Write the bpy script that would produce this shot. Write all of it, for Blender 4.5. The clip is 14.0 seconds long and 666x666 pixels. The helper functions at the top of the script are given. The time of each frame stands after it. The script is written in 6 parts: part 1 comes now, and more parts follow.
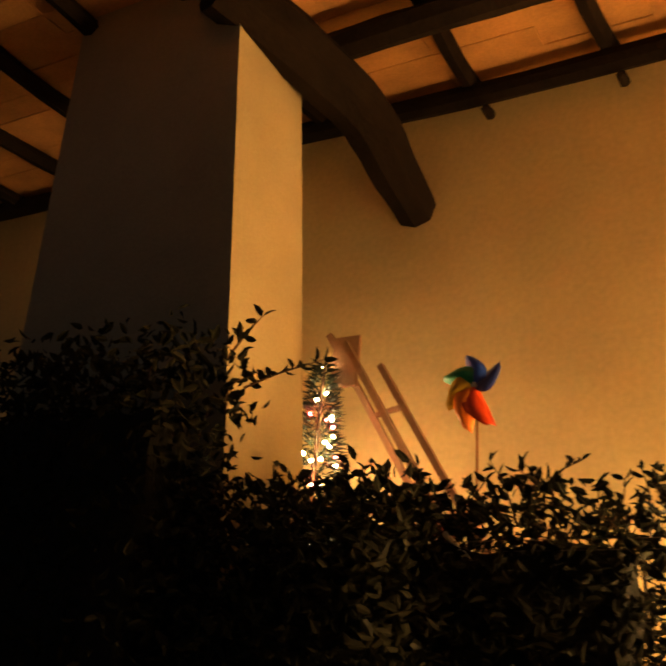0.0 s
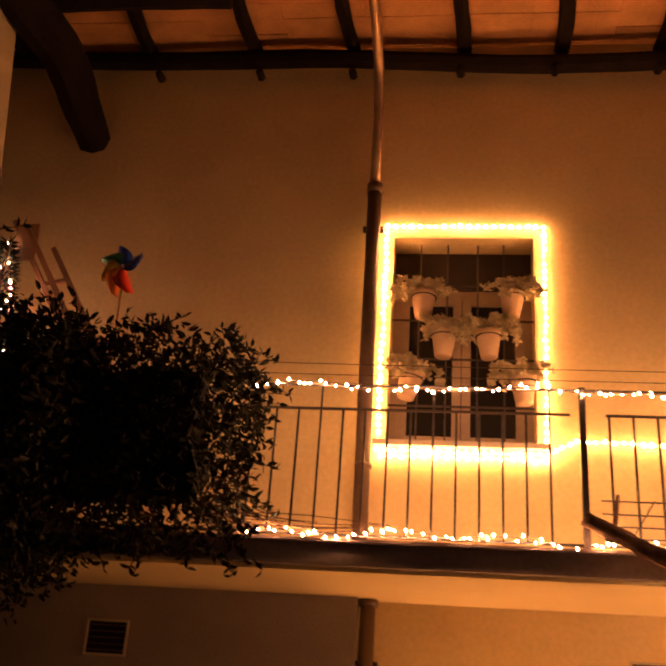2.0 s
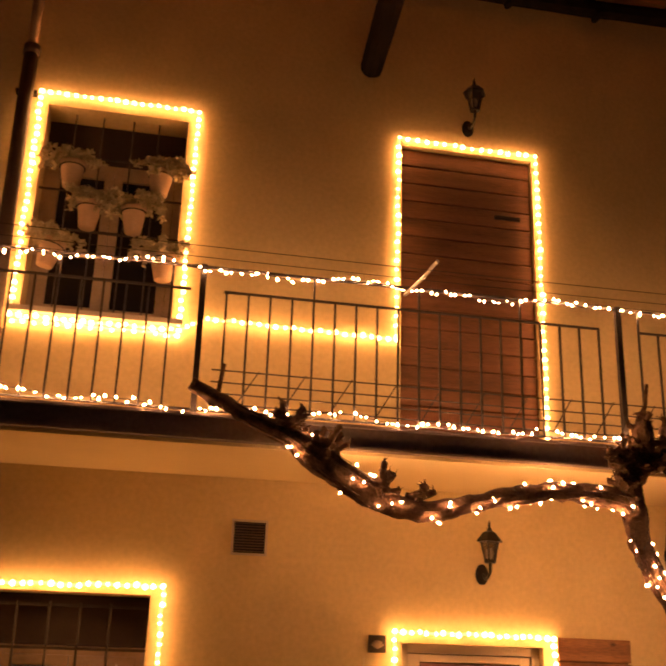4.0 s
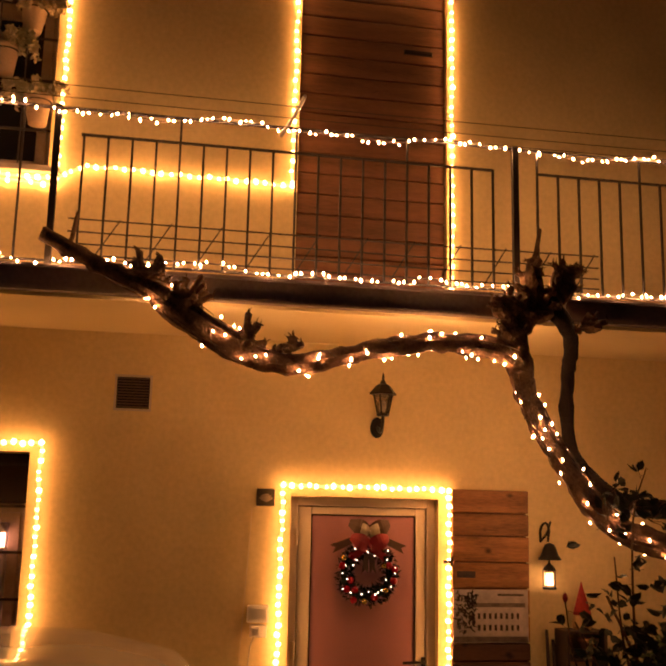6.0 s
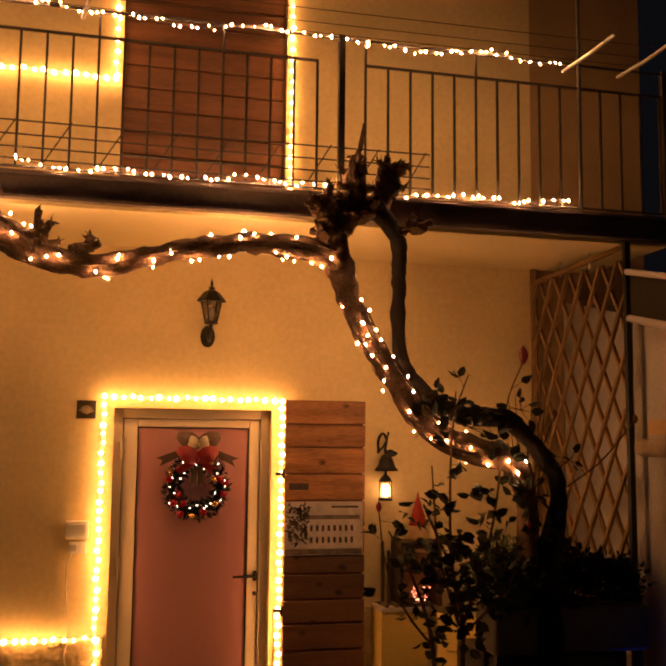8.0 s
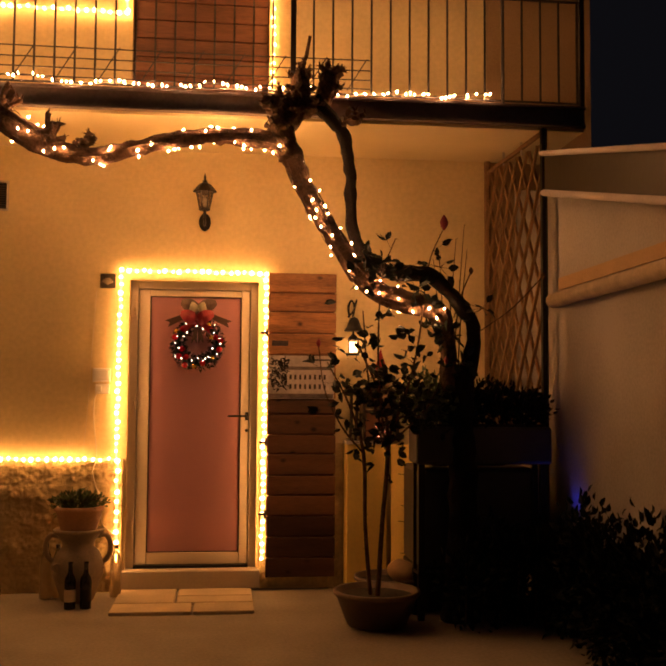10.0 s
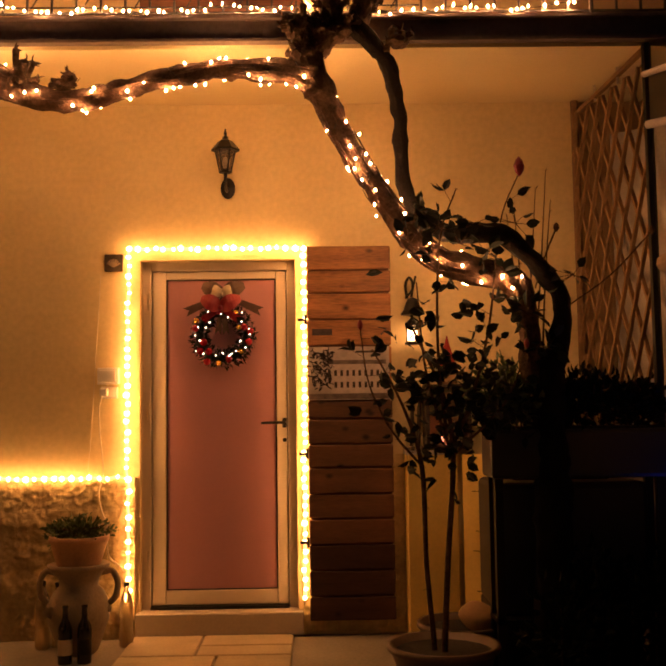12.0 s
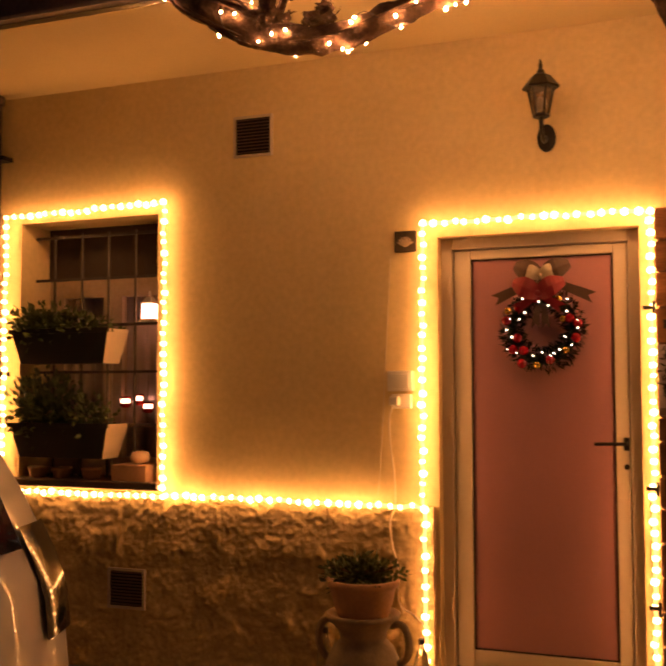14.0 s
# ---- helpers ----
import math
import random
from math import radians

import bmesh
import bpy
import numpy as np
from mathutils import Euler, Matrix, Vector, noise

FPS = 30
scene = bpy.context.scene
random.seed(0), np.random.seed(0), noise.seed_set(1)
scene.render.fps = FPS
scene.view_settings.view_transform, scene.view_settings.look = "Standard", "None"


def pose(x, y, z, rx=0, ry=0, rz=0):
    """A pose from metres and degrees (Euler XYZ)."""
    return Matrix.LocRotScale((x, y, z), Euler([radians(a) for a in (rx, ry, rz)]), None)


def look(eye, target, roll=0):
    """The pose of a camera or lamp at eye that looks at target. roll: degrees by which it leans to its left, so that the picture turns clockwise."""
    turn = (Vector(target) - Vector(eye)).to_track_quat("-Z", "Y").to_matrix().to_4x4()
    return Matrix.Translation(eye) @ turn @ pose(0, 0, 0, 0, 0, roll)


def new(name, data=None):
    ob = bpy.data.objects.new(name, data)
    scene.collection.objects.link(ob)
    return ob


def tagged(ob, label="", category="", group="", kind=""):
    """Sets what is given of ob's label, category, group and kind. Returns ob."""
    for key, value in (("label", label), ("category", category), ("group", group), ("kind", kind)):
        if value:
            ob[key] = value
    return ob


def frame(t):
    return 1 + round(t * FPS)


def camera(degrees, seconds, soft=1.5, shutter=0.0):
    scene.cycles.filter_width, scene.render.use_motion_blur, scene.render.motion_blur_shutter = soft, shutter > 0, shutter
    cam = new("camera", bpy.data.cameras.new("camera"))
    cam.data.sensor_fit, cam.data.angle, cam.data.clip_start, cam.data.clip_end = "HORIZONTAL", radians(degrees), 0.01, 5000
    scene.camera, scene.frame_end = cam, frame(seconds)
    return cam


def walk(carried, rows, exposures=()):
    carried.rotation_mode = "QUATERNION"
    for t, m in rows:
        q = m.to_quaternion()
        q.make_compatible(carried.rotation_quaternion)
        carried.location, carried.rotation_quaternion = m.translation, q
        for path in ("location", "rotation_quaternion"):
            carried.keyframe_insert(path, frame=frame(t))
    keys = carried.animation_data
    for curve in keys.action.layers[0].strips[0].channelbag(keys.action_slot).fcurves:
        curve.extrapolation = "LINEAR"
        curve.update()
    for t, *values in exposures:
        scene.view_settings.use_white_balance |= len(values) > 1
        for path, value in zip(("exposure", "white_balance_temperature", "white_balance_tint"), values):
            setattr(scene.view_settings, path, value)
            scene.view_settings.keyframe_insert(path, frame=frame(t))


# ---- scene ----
LENS = 38.0
cam = camera(LENS, 14.0, soft=2.2, shutter=0.3)
walk(cam, [
    (0, look((-3.221, -4.516, 3.399), (-4.153, -2.962, 4.245), 5.8)),
    (0.5, look((-3.085, -4.744, 3.205), (-3.822, -3.109, 4.091), 5.3)),
    (1, look((-3.027, -5.075, 2.972), (-3.542, -3.363, 3.868), 4.6)),
    (1.5, look((-2.828, -5.433, 2.692), (-3.146, -3.659, 3.558), 3.7)),
    (2, look((-2.617, -5.991, 2.277), (-2.866, -4.184, 3.098), 4.2)),
    (2.5, look((-2.554, -6.245, 2.122), (-2.648, -4.419, 2.931), 4.1)),
    (3, look((-2.457, -6.288, 2.048), (-2.463, -4.447, 2.828), 3.7)),
    (3.5, look((-2.286, -6.254, 2.056), (-2.064, -4.398, 2.766), 1.6)),
    (4, look((-2.139, -6.147, 2.066), (-1.789, -4.292, 2.727), 1.8)),
    (4.2, look((-2.047, -6.125, 2.062), (-1.671, -4.276, 2.725), 1.7)),
    (6.5, look((-1.139, -5.982, 2.123), (-0.792, -4.036, 2.429), 1.2)),
    (7, look((-0.951, -5.98, 2.074), (-0.585, -4.033, 2.35), 0.8)),
    (7.5, look((-0.795, -5.92, 2.083), (-0.366, -3.983, 2.333), 1.0)),
    (8, look((-0.618, -5.839, 2.058), (-0.137, -3.911, 2.284), 0.6)),
    (8.5, look((-0.367, -7.066, 1.706), (-0.001, -5.109, 1.893), 1.0)),
    (9, look((-0.2, -7.113, 1.607), (0.091, -5.139, 1.75), 0.8)),
    (9.2, look((-0.121, -7.373, 1.559), (0.151, -5.395, 1.689), 0.8)),
    (11.3, look((0.617, -6.355, 1.337), (0.677, -4.361, 1.476), -1.0)),
    (11.5, look((0.642, -6.213, 1.332), (0.661, -4.219, 1.476), -1.0)),
    (12, look((0.584, -5.856, 1.33), (0.619, -3.863, 1.488), -0.8)),
    (12.5, look((0.847, -5.463, 1.219), (0.746, -3.474, 1.405), -0.8)),
    (13, look((0.823, -5.141, 1.265), (0.617, -3.158, 1.433), -0.7)),
    (13.5, look((0.677, -4.823, 1.437), (0.219, -2.88, 1.552), -0.8)),
    (14, look((0.71, -4.576, 1.532), (0.001, -2.709, 1.639), -0.2)),
], exposures=[(0, 3.35, 6400, -18), (0.5, 3.1, 6450, 4), (1.0, 2.55, 6600, 20), (1.5, 2.05, 6700, 34), (2.0, 1.7, 6700, 32), (3.0, 1.3, 6650, 24), (4.0, 0.7, 6600, 20), (6.5, 0.42, 6550, 15), (8.0, 0.66, 6500, 11), (9.0, 0.80, 6500, 10), (11.5, 0.90, 6500, 14), (12.5, 0.83, 6500, 14), (14.0, 0.64, 6500, 17)])

# ---------------- world and light ----------------
world = bpy.data.worlds.new("night")
scene.world = world
world.use_nodes = True
wn = world.node_tree.nodes
wn["Background"].inputs[0].default_value = (0.010, 0.0095, 0.0125, 1)
wn["Background"].inputs[1].default_value = 0.2

ROPE_POWER = 21.0      # warm rope lights round the openings
STRING_POWER = 440.0    # small white string bulbs


# ---------------- materials ----------------
def mat(name, base, rough=0.7, metal=0.0, vary=0.12, scale=6.0, fine=60.0, bump=0.15, dist=0.01, alpha=None,
        emit=None, power=0.0, trans=0.0, coat=0.0, second=None, stretch=(1, 1, 1), rnd=0.0, spec=0.5, knots=False):
    m = bpy.data.materials.new(name)
    m.use_nodes = True
    nt = m.node_tree
    n, lk = nt.nodes, nt.links
    b = n["Principled BSDF"]
    b.inputs["Roughness"].default_value = rough
    b.inputs["Metallic"].default_value = metal
    b.inputs["Specular IOR Level"].default_value = spec
    if trans:
        b.inputs["Transmission Weight"].default_value = trans
    if coat:
        b.inputs["Coat Weight"].default_value = coat
    if emit:
        b.inputs["Emission Color"].default_value = (*emit, 1)
        b.inputs["Emission Strength"].default_value = power
    b.inputs["Base Color"].default_value = (*base, 1)
    if vary or bump:
        tc = n.new("ShaderNodeTexCoord")
        mp = n.new("ShaderNodeMapping")
        mp.inputs["Scale"].default_value = stretch
        lk.new(tc.outputs["Object"], mp.inputs[0])
        if rnd:
            own = n.new("ShaderNodeObjectInfo")
            far = n.new("ShaderNodeMath")
            far.operation = "MULTIPLY"
            far.inputs[1].default_value = 37.0
            lk.new(own.outputs["Random"], far.inputs[0])
            lk.new(far.outputs[0], mp.inputs["Location"])
        big = n.new("ShaderNodeTexNoise")
        big.inputs["Scale"].default_value = scale
        big.inputs["Detail"].default_value = 6
        small = n.new("ShaderNodeTexNoise")
        small.inputs["Scale"].default_value = fine
        small.inputs["Detail"].default_value = 4
        for q in (big, small):
            lk.new(mp.outputs[0], q.inputs["Vector"])
        ramp = n.new("ShaderNodeValToRGB")
        lo = second if second else tuple(c * (1 - 2.2 * vary) for c in base)
        ramp.color_ramp.elements[0].position, ramp.color_ramp.elements[1].position = 0.32, 0.68
        ramp.color_ramp.elements[0].color = (*lo, 1)
        ramp.color_ramp.elements[1].color = (*tuple(min(1, c * (1 + 0.6 * vary)) for c in base), 1)
        add = n.new("ShaderNodeMath")
        add.operation = "MULTIPLY_ADD"
        add.inputs[1].default_value = 0.4
        lk.new(small.outputs["Fac"], add.inputs[0])
        sub = n.new("ShaderNodeMath")
        sub.operation = "MULTIPLY"
        sub.inputs[1].default_value = 0.65
        lk.new(big.outputs["Fac"], sub.inputs[0])
        lk.new(sub.outputs[0], add.inputs[2])
        lk.new(add.outputs[0], ramp.inputs[0])
        col = ramp.outputs[0]
        if rnd:
            oi = n.new("ShaderNodeObjectInfo")
            hs = n.new("ShaderNodeHueSaturation")
            mr = n.new("ShaderNodeMapRange")
            mr.inputs["To Min"].default_value, mr.inputs["To Max"].default_value = 1 - rnd, 1 + rnd
            lk.new(oi.outputs["Random"], mr.inputs[0])
            lk.new(mr.outputs[0], hs.inputs["Value"])
            lk.new(col, hs.inputs["Color"])
            col = hs.outputs[0]
        lk.new(col, b.inputs["Base Color"])
        if knots:
            kt = n.new("ShaderNodeTexVoronoi")
            kt.inputs["Scale"].default_value = 3.2
            km = n.new("ShaderNodeMapping")
            km.inputs["Scale"].default_value = (1.6, 1.0, 2.2)
            lk.new(tc.outputs["Object"], km.inputs[0])
            lk.new(far.outputs[0], km.inputs["Location"])
            lk.new(km.outputs[0], kt.inputs["Vector"])
            kr = n.new("ShaderNodeMapRange")
            kr.inputs["From Min"].default_value, kr.inputs["From Max"].default_value = 0.05, 0.16
            kr.inputs["To Min"].default_value, kr.inputs["To Max"].default_value = 0.14, 1.0
            lk.new(kt.outputs["Distance"], kr.inputs[0])
            mx = n.new("ShaderNodeMix")
            mx.data_type, mx.blend_type = "RGBA", "MULTIPLY"
            mx.inputs[0].default_value = 1.0
            lk.new(col, mx.inputs[6])
            lk.new(kr.outputs[0], mx.inputs[7])
            lk.new(mx.outputs[2], b.inputs["Base Color"])
        if bump:
            bp = n.new("ShaderNodeBump")
            bp.inputs["Strength"].default_value = bump
            bp.inputs["Distance"].default_value = dist
            lk.new(add.outputs[0], bp.inputs["Height"])
            lk.new(bp.outputs[0], b.inputs["Normal"])
    return m


PLASTER = mat("cream_plaster", (0.72, 0.56, 0.28), 0.9, vary=0.10, scale=1.3, fine=30, bump=0.12, dist=0.02)
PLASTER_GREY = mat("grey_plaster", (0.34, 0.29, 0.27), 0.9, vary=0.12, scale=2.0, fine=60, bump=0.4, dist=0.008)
PLASTER_BROWN = mat("brown_plaster", (0.42, 0.27, 0.13), 0.9, vary=0.12, scale=2, fine=70, bump=0.2, dist=0.006)
PLASTER_WHITE = mat("white_plaster", (0.36, 0.32, 0.28), 0.9, vary=0.14, scale=1.5, fine=50, bump=0.2, dist=0.006)
AGED_PLASTER = mat("aged_plaster", (0.46, 0.37, 0.22), 0.9, vary=0.1, scale=1.6, fine=70, bump=0.35, dist=0.02)
SOFFIT = mat("soffit_plaster", (0.74, 0.60, 0.32), 0.9, vary=0.05, scale=1.2, fine=80, bump=0.1, dist=0.004)
RUBBLE = mat("rough_render", (0.56, 0.42, 0.20), 0.95, vary=0.16, scale=9, fine=45, bump=0.7, dist=0.02)
CONCRETE = mat("concrete_ground", (0.30, 0.26, 0.20), 0.85, vary=0.18, scale=1.6, fine=50, bump=0.3, dist=0.01)
STONE = mat("stone_slab", (0.54, 0.43, 0.26), 0.75, vary=0.12, scale=4, fine=70, bump=0.25, dist=0.006, rnd=0.08)
SILL = mat("sill_stone", (0.55, 0.47, 0.36), 0.7, vary=0.08, scale=5, fine=60, bump=0.15)
STEEL = mat("slab_edge_steel", (0.21, 0.165, 0.145), 0.45, 0.3, vary=0.2, scale=3, fine=40, bump=0.1)
IRON = mat("railing_iron", (0.085, 0.07, 0.06), 0.5, 0.6, vary=0.2, scale=8, fine=60, bump=0.1)
BLACK = mat("black_metal", (0.018, 0.016, 0.014), 0.4, 0.5, vary=0.15, scale=20, fine=90, bump=0.1)
COPPER = mat("copper_pipe", (0.50, 0.33, 0.20), 0.4, 0.7, vary=0.18, scale=6, fine=60, bump=0.08)
PIPE_DARK = mat("brown_pipe", (0.13, 0.085, 0.055), 0.5, 0.2, vary=0.15, scale=6, fine=60, bump=0.08)
BEAM = mat("old_beam_wood", (0.015, 0.009, 0.006), 0.9, vary=0.3, scale=6, fine=50, bump=0.8, dist=0.02, spec=0.15, stretch=(1, 0.3, 1))
TILE = mat("terracotta_board", (0.66, 0.33, 0.12), 0.85, vary=0.15, scale=5, fine=60, bump=0.3, dist=0.01, rnd=0.12)
WOOD = mat("pine_plank", (0.45, 0.19, 0.06), 0.6, vary=0.33, scale=2.2, fine=26, bump=0.3, dist=0.006, stretch=(0.7, 6, 6), rnd=0.16, knots=True)
# shutter planks get darker towards the foot in two steps
WOOD_LOW = mat("lower_plank", (0.17, 0.075, 0.035), 0.7, vary=0.25, scale=2.2, fine=26, bump=0.4, dist=0.006, stretch=(0.7, 6, 6), rnd=0.22, knots=True)
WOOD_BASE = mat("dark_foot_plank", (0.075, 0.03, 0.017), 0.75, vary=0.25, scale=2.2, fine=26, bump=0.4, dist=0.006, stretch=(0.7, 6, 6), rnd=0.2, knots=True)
WOOD_DARK = mat("dark_plank", (0.20, 0.085, 0.04), 0.7, vary=0.25, scale=2.2, fine=26, bump=0.4, dist=0.006, stretch=(0.7, 6, 6), rnd=0.14)
DOOR_PINK = mat("salmon_panel", (0.36, 0.172, 0.185), 0.34, vary=0.03, scale=2, fine=60, bump=0.02)
DOOR_FRAME = mat("beige_aluminium", (0.60, 0.50, 0.37), 0.45, 0.1, vary=0.03, scale=3, fine=60, bump=0.02)
WIN_FRAME = mat("brown_window_frame", (0.40, 0.30, 0.21), 0.6, vary=0.12, scale=6, fine=50, bump=0.15)
GLASS = mat("window_glass", (0.02, 0.018, 0.016), 0.06, vary=0, bump=0)
CLEAR_GLASS = mat("clear_pane", (0.9, 0.85, 0.8), 0.02, vary=0, bump=0, trans=1.0)
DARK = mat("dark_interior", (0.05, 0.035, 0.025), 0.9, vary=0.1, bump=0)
CURTAIN = mat("curtain_cloth", (0.60, 0.50, 0.46), 0.9, vary=0.1, scale=8, fine=60, bump=0.2)
# trunk's copy of the vine bark, with the corner's shade put into its colour
BARK_SHADED = mat("shaded_bark", (0.011, 0.007, 0.005), 0.95, spec=0.2, vary=0.3, scale=10, fine=60, bump=0.9, dist=0.02)
# leaf colour blackened to carry the shade of the corner by the vine
LEAF_SHADED = mat("shade_painted_leaf", (0.006, 0.008, 0.004), 0.7, spec=0.15, vary=0.25, scale=8, fine=40, bump=0.1)
BARK = mat("vine_bark", (0.125, 0.07, 0.04), 0.95, vary=0.4, spec=0.2, scale=10, fine=60, bump=0.9, dist=0.02, stretch=(1, 1, 1))
LEAF = mat("dark_leaf", (0.018, 0.022, 0.011), 0.6, vary=0.25, scale=8, fine=40, bump=0.1, spec=0.2)
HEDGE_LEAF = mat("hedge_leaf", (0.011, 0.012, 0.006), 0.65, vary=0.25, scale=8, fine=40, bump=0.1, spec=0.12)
LEAF_GREEN = mat("green_leaf", (0.085, 0.115, 0.03), 0.55, vary=0.25, scale=8, fine=40, bump=0.1)
SUCCULENT = mat("pale_succulent", (0.58, 0.48, 0.28), 0.6, vary=0.2, scale=14, fine=60, bump=0.1)
TERRACOTTA = mat("terracotta_pot", (0.50, 0.29, 0.16), 0.8, vary=0.12, scale=8, fine=60, bump=0.15)
POT_PALE = mat("pale_pot", (0.50, 0.35, 0.22), 0.75, vary=0.08, scale=8, fine=60, bump=0.1)
URN = mat("stone_urn", (0.32, 0.245, 0.16), 0.85, vary=0.16, scale=8, fine=60, bump=0.3)
PLASTIC_DARK = mat("dark_plastic", (0.03, 0.026, 0.022), 0.5, vary=0.1, scale=8, bump=0.05)
PLASTIC_CREAM = mat("cream_plastic", (0.62, 0.5, 0.34), 0.5, vary=0.04, scale=8, bump=0.03)
WHITE_PLASTIC = mat("white_plastic", (0.78, 0.72, 0.62), 0.4, vary=0.03, bump=0.02)
SOIL = mat("soil", (0.035, 0.026, 0.018), 0.95, vary=0.3, scale=30, bump=0.6, dist=0.02)
CAR_PAINT = mat("white_car_paint", (0.72, 0.70, 0.66), 0.25, vary=0.02, bump=0, coat=1.0)
CAR_GLASS = mat("car_glass", (0.012, 0.012, 0.014), 0.05, vary=0, bump=0)
RUBBER = mat("rubber", (0.02, 0.02, 0.02), 0.8, vary=0.1, bump=0.1)
RED_LAMP = mat("red_lens", (0.35, 0.02, 0.015), 0.15, vary=0.02, bump=0)
CHROME = mat("chrome", (0.7, 0.7, 0.7), 0.12, 1.0, vary=0, bump=0)
CABLE = mat("cable", (0.05, 0.035, 0.02), 0.7, vary=0, bump=0)
CABLE_PALE = mat("pale_cable", (0.66, 0.55, 0.36), 0.5, vary=0, bump=0)
ROPE_BULB = mat("rope_bulb", (1, 0.9, 0.7), 0.4, vary=0, bump=0, emit=(1.0, 0.44, 0.13), power=ROPE_POWER)
ROPE_TUBE = mat("rope_tube", (0.9, 0.75, 0.5), 0.3, vary=0, bump=0, emit=(1.0, 0.44, 0.125), power=ROPE_POWER * 0.08)
RAIL_BULB = mat("rail_bulb", (1, 0.95, 0.9), 0.4, vary=0, bump=0, emit=(1.0, 0.465, 0.175), power=STRING_POWER * 0.9)
STRING_BULB = mat("string_bulb", (1, 0.95, 0.9), 0.4, vary=0, bump=0, emit=(1.0, 0.465, 0.175), power=STRING_POWER)


# ---------------- building helpers ----------------
def mesh_of(name, bm, material, smooth=False):
    me = bpy.data.meshes.new(name)
    bm.to_mesh(me)
    bm.free()
    for k in (material if isinstance(material, (list, tuple)) else [material]):
        me.materials.append(k)
    if smooth:
        for p in me.polygons:
            p.use_smooth = True
    return me


def thing(name, label, category, at=(0, 0, 0), group="", kind="", bm=None, material=None, smooth=False):
    ob = new(name, mesh_of(name, bm, material, smooth) if bm else None)
    ob.location = at
    return tagged(ob, label, category, group, kind)


def part(name, bm, material, parent, label="", smooth=False, at=None, kind=""):
    ob = new(name, mesh_of(name, bm, material, smooth))
    ob.parent = parent
    if at:
        ob.location = at
    return tagged(ob, label, kind=kind)


def piece(name, me, parent, at, rot=(0, 0, 0), scale=(1, 1, 1)):
    ob = new(name, me)
    ob.parent = parent
    ob.location, ob.rotation_euler, ob.scale = at, rot, scale
    return ob


def box(bm, x0, x1, y0, y1, z0, z1, bevel=0.0):
    r = bmesh.ops.create_cube(bm, size=1.0)
    vs = r["verts"]
    for v in vs:
        v.co = Vector(((x0 + x1) / 2 + v.co.x * (x1 - x0), (y0 + y1) / 2 + v.co.y * (y1 - y0), (z0 + z1) / 2 + v.co.z * (z1 - z0)))
    if bevel:
        es = list({e for v in vs for e in v.link_edges})
        bmesh.ops.bevel(bm, geom=es, offset=bevel, segments=2, affect="EDGES", profile=0.5)
    return bm


def boxes(*rows, bevel=0.0):
    bm = bmesh.new()
    for r in rows:
        box(bm, *r, bevel=bevel)
    return bm


def lathe(profile, seg=20, bm=None, at=(0, 0, 0), wobble=0.0):
    bm = bm or bmesh.new()
    rings = []
    for r, z in profile:
        ring = []
        for k in range(seg):
            a = 2 * math.pi * k / seg
            rr = max(r, 0.0005) * (1 + wobble * math.sin(3 * a + z * 20))
            ring.append(bm.verts.new((at[0] + rr * math.cos(a), at[1] + rr * math.sin(a), at[2] + z)))
        rings.append(ring)
    for a, b in zip(rings, rings[1:]):
        for k in range(seg):
            bm.faces.new((a[k], a[(k + 1) % seg], b[(k + 1) % seg], b[k]))
    bm.faces.new(list(reversed(rings[0])))
    bm.faces.new(rings[-1])
    return bm


def smooth_path(pts, step=0.05):
    """Catmull-Rom through points of (x, y, z, radius)."""
    p = [Vector(q) for q in pts]
    p = [2 * p[0] - p[1]] + p + [2 * p[-1] - p[-2]]
    out = []
    for a, b, c, d in zip(p, p[1:], p[2:], p[3:]):
        n = max(1, int((c - b).length / step))
        for k in range(n):
            t = k / n
            out.append(0.5 * (2 * b + (c - a) * t + (2 * a - 5 * b + 4 * c - d) * t * t + (3 * b - a - 3 * c + d) * t ** 3))
    out.append(p[-2])
    return out


def tube(bm, pts, radius=None, seg=8, rough=0.0, seed=0):
    """A tube along points; points may carry their own radius as a fourth number."""
    rnd = random.Random(seed)
    rings, side = [], None
    for k, q in enumerate(pts):
        c = Vector(q[:3])
        r = radius if radius is not None else q[3]
        fwd = (Vector(pts[min(k + 1, len(pts) - 1)][:3]) - Vector(pts[max(k - 1, 0)][:3])).normalized()
        if side is None:
            side = fwd.orthogonal().normalized()
        side = (side - fwd * side.dot(fwd)).normalized()
        up = fwd.cross(side)
        ring = []
        for j in range(seg):
            a = 2 * math.pi * j / seg
            rr = r * (1 + rough * (rnd.random() - 0.5) + rough * 0.8 * math.sin(5 * a + k * 0.25))
            ring.append(bm.verts.new(c + rr * (math.cos(a) * side + math.sin(a) * up)))
        rings.append(ring)
    for a, b in zip(rings, rings[1:]):
        for j in range(seg):
            bm.faces.new((a[j], a[(j + 1) % seg], b[(j + 1) % seg], b[j]))
    bm.faces.new(list(reversed(rings[0])))
    bm.faces.new(rings[-1])
    return bm


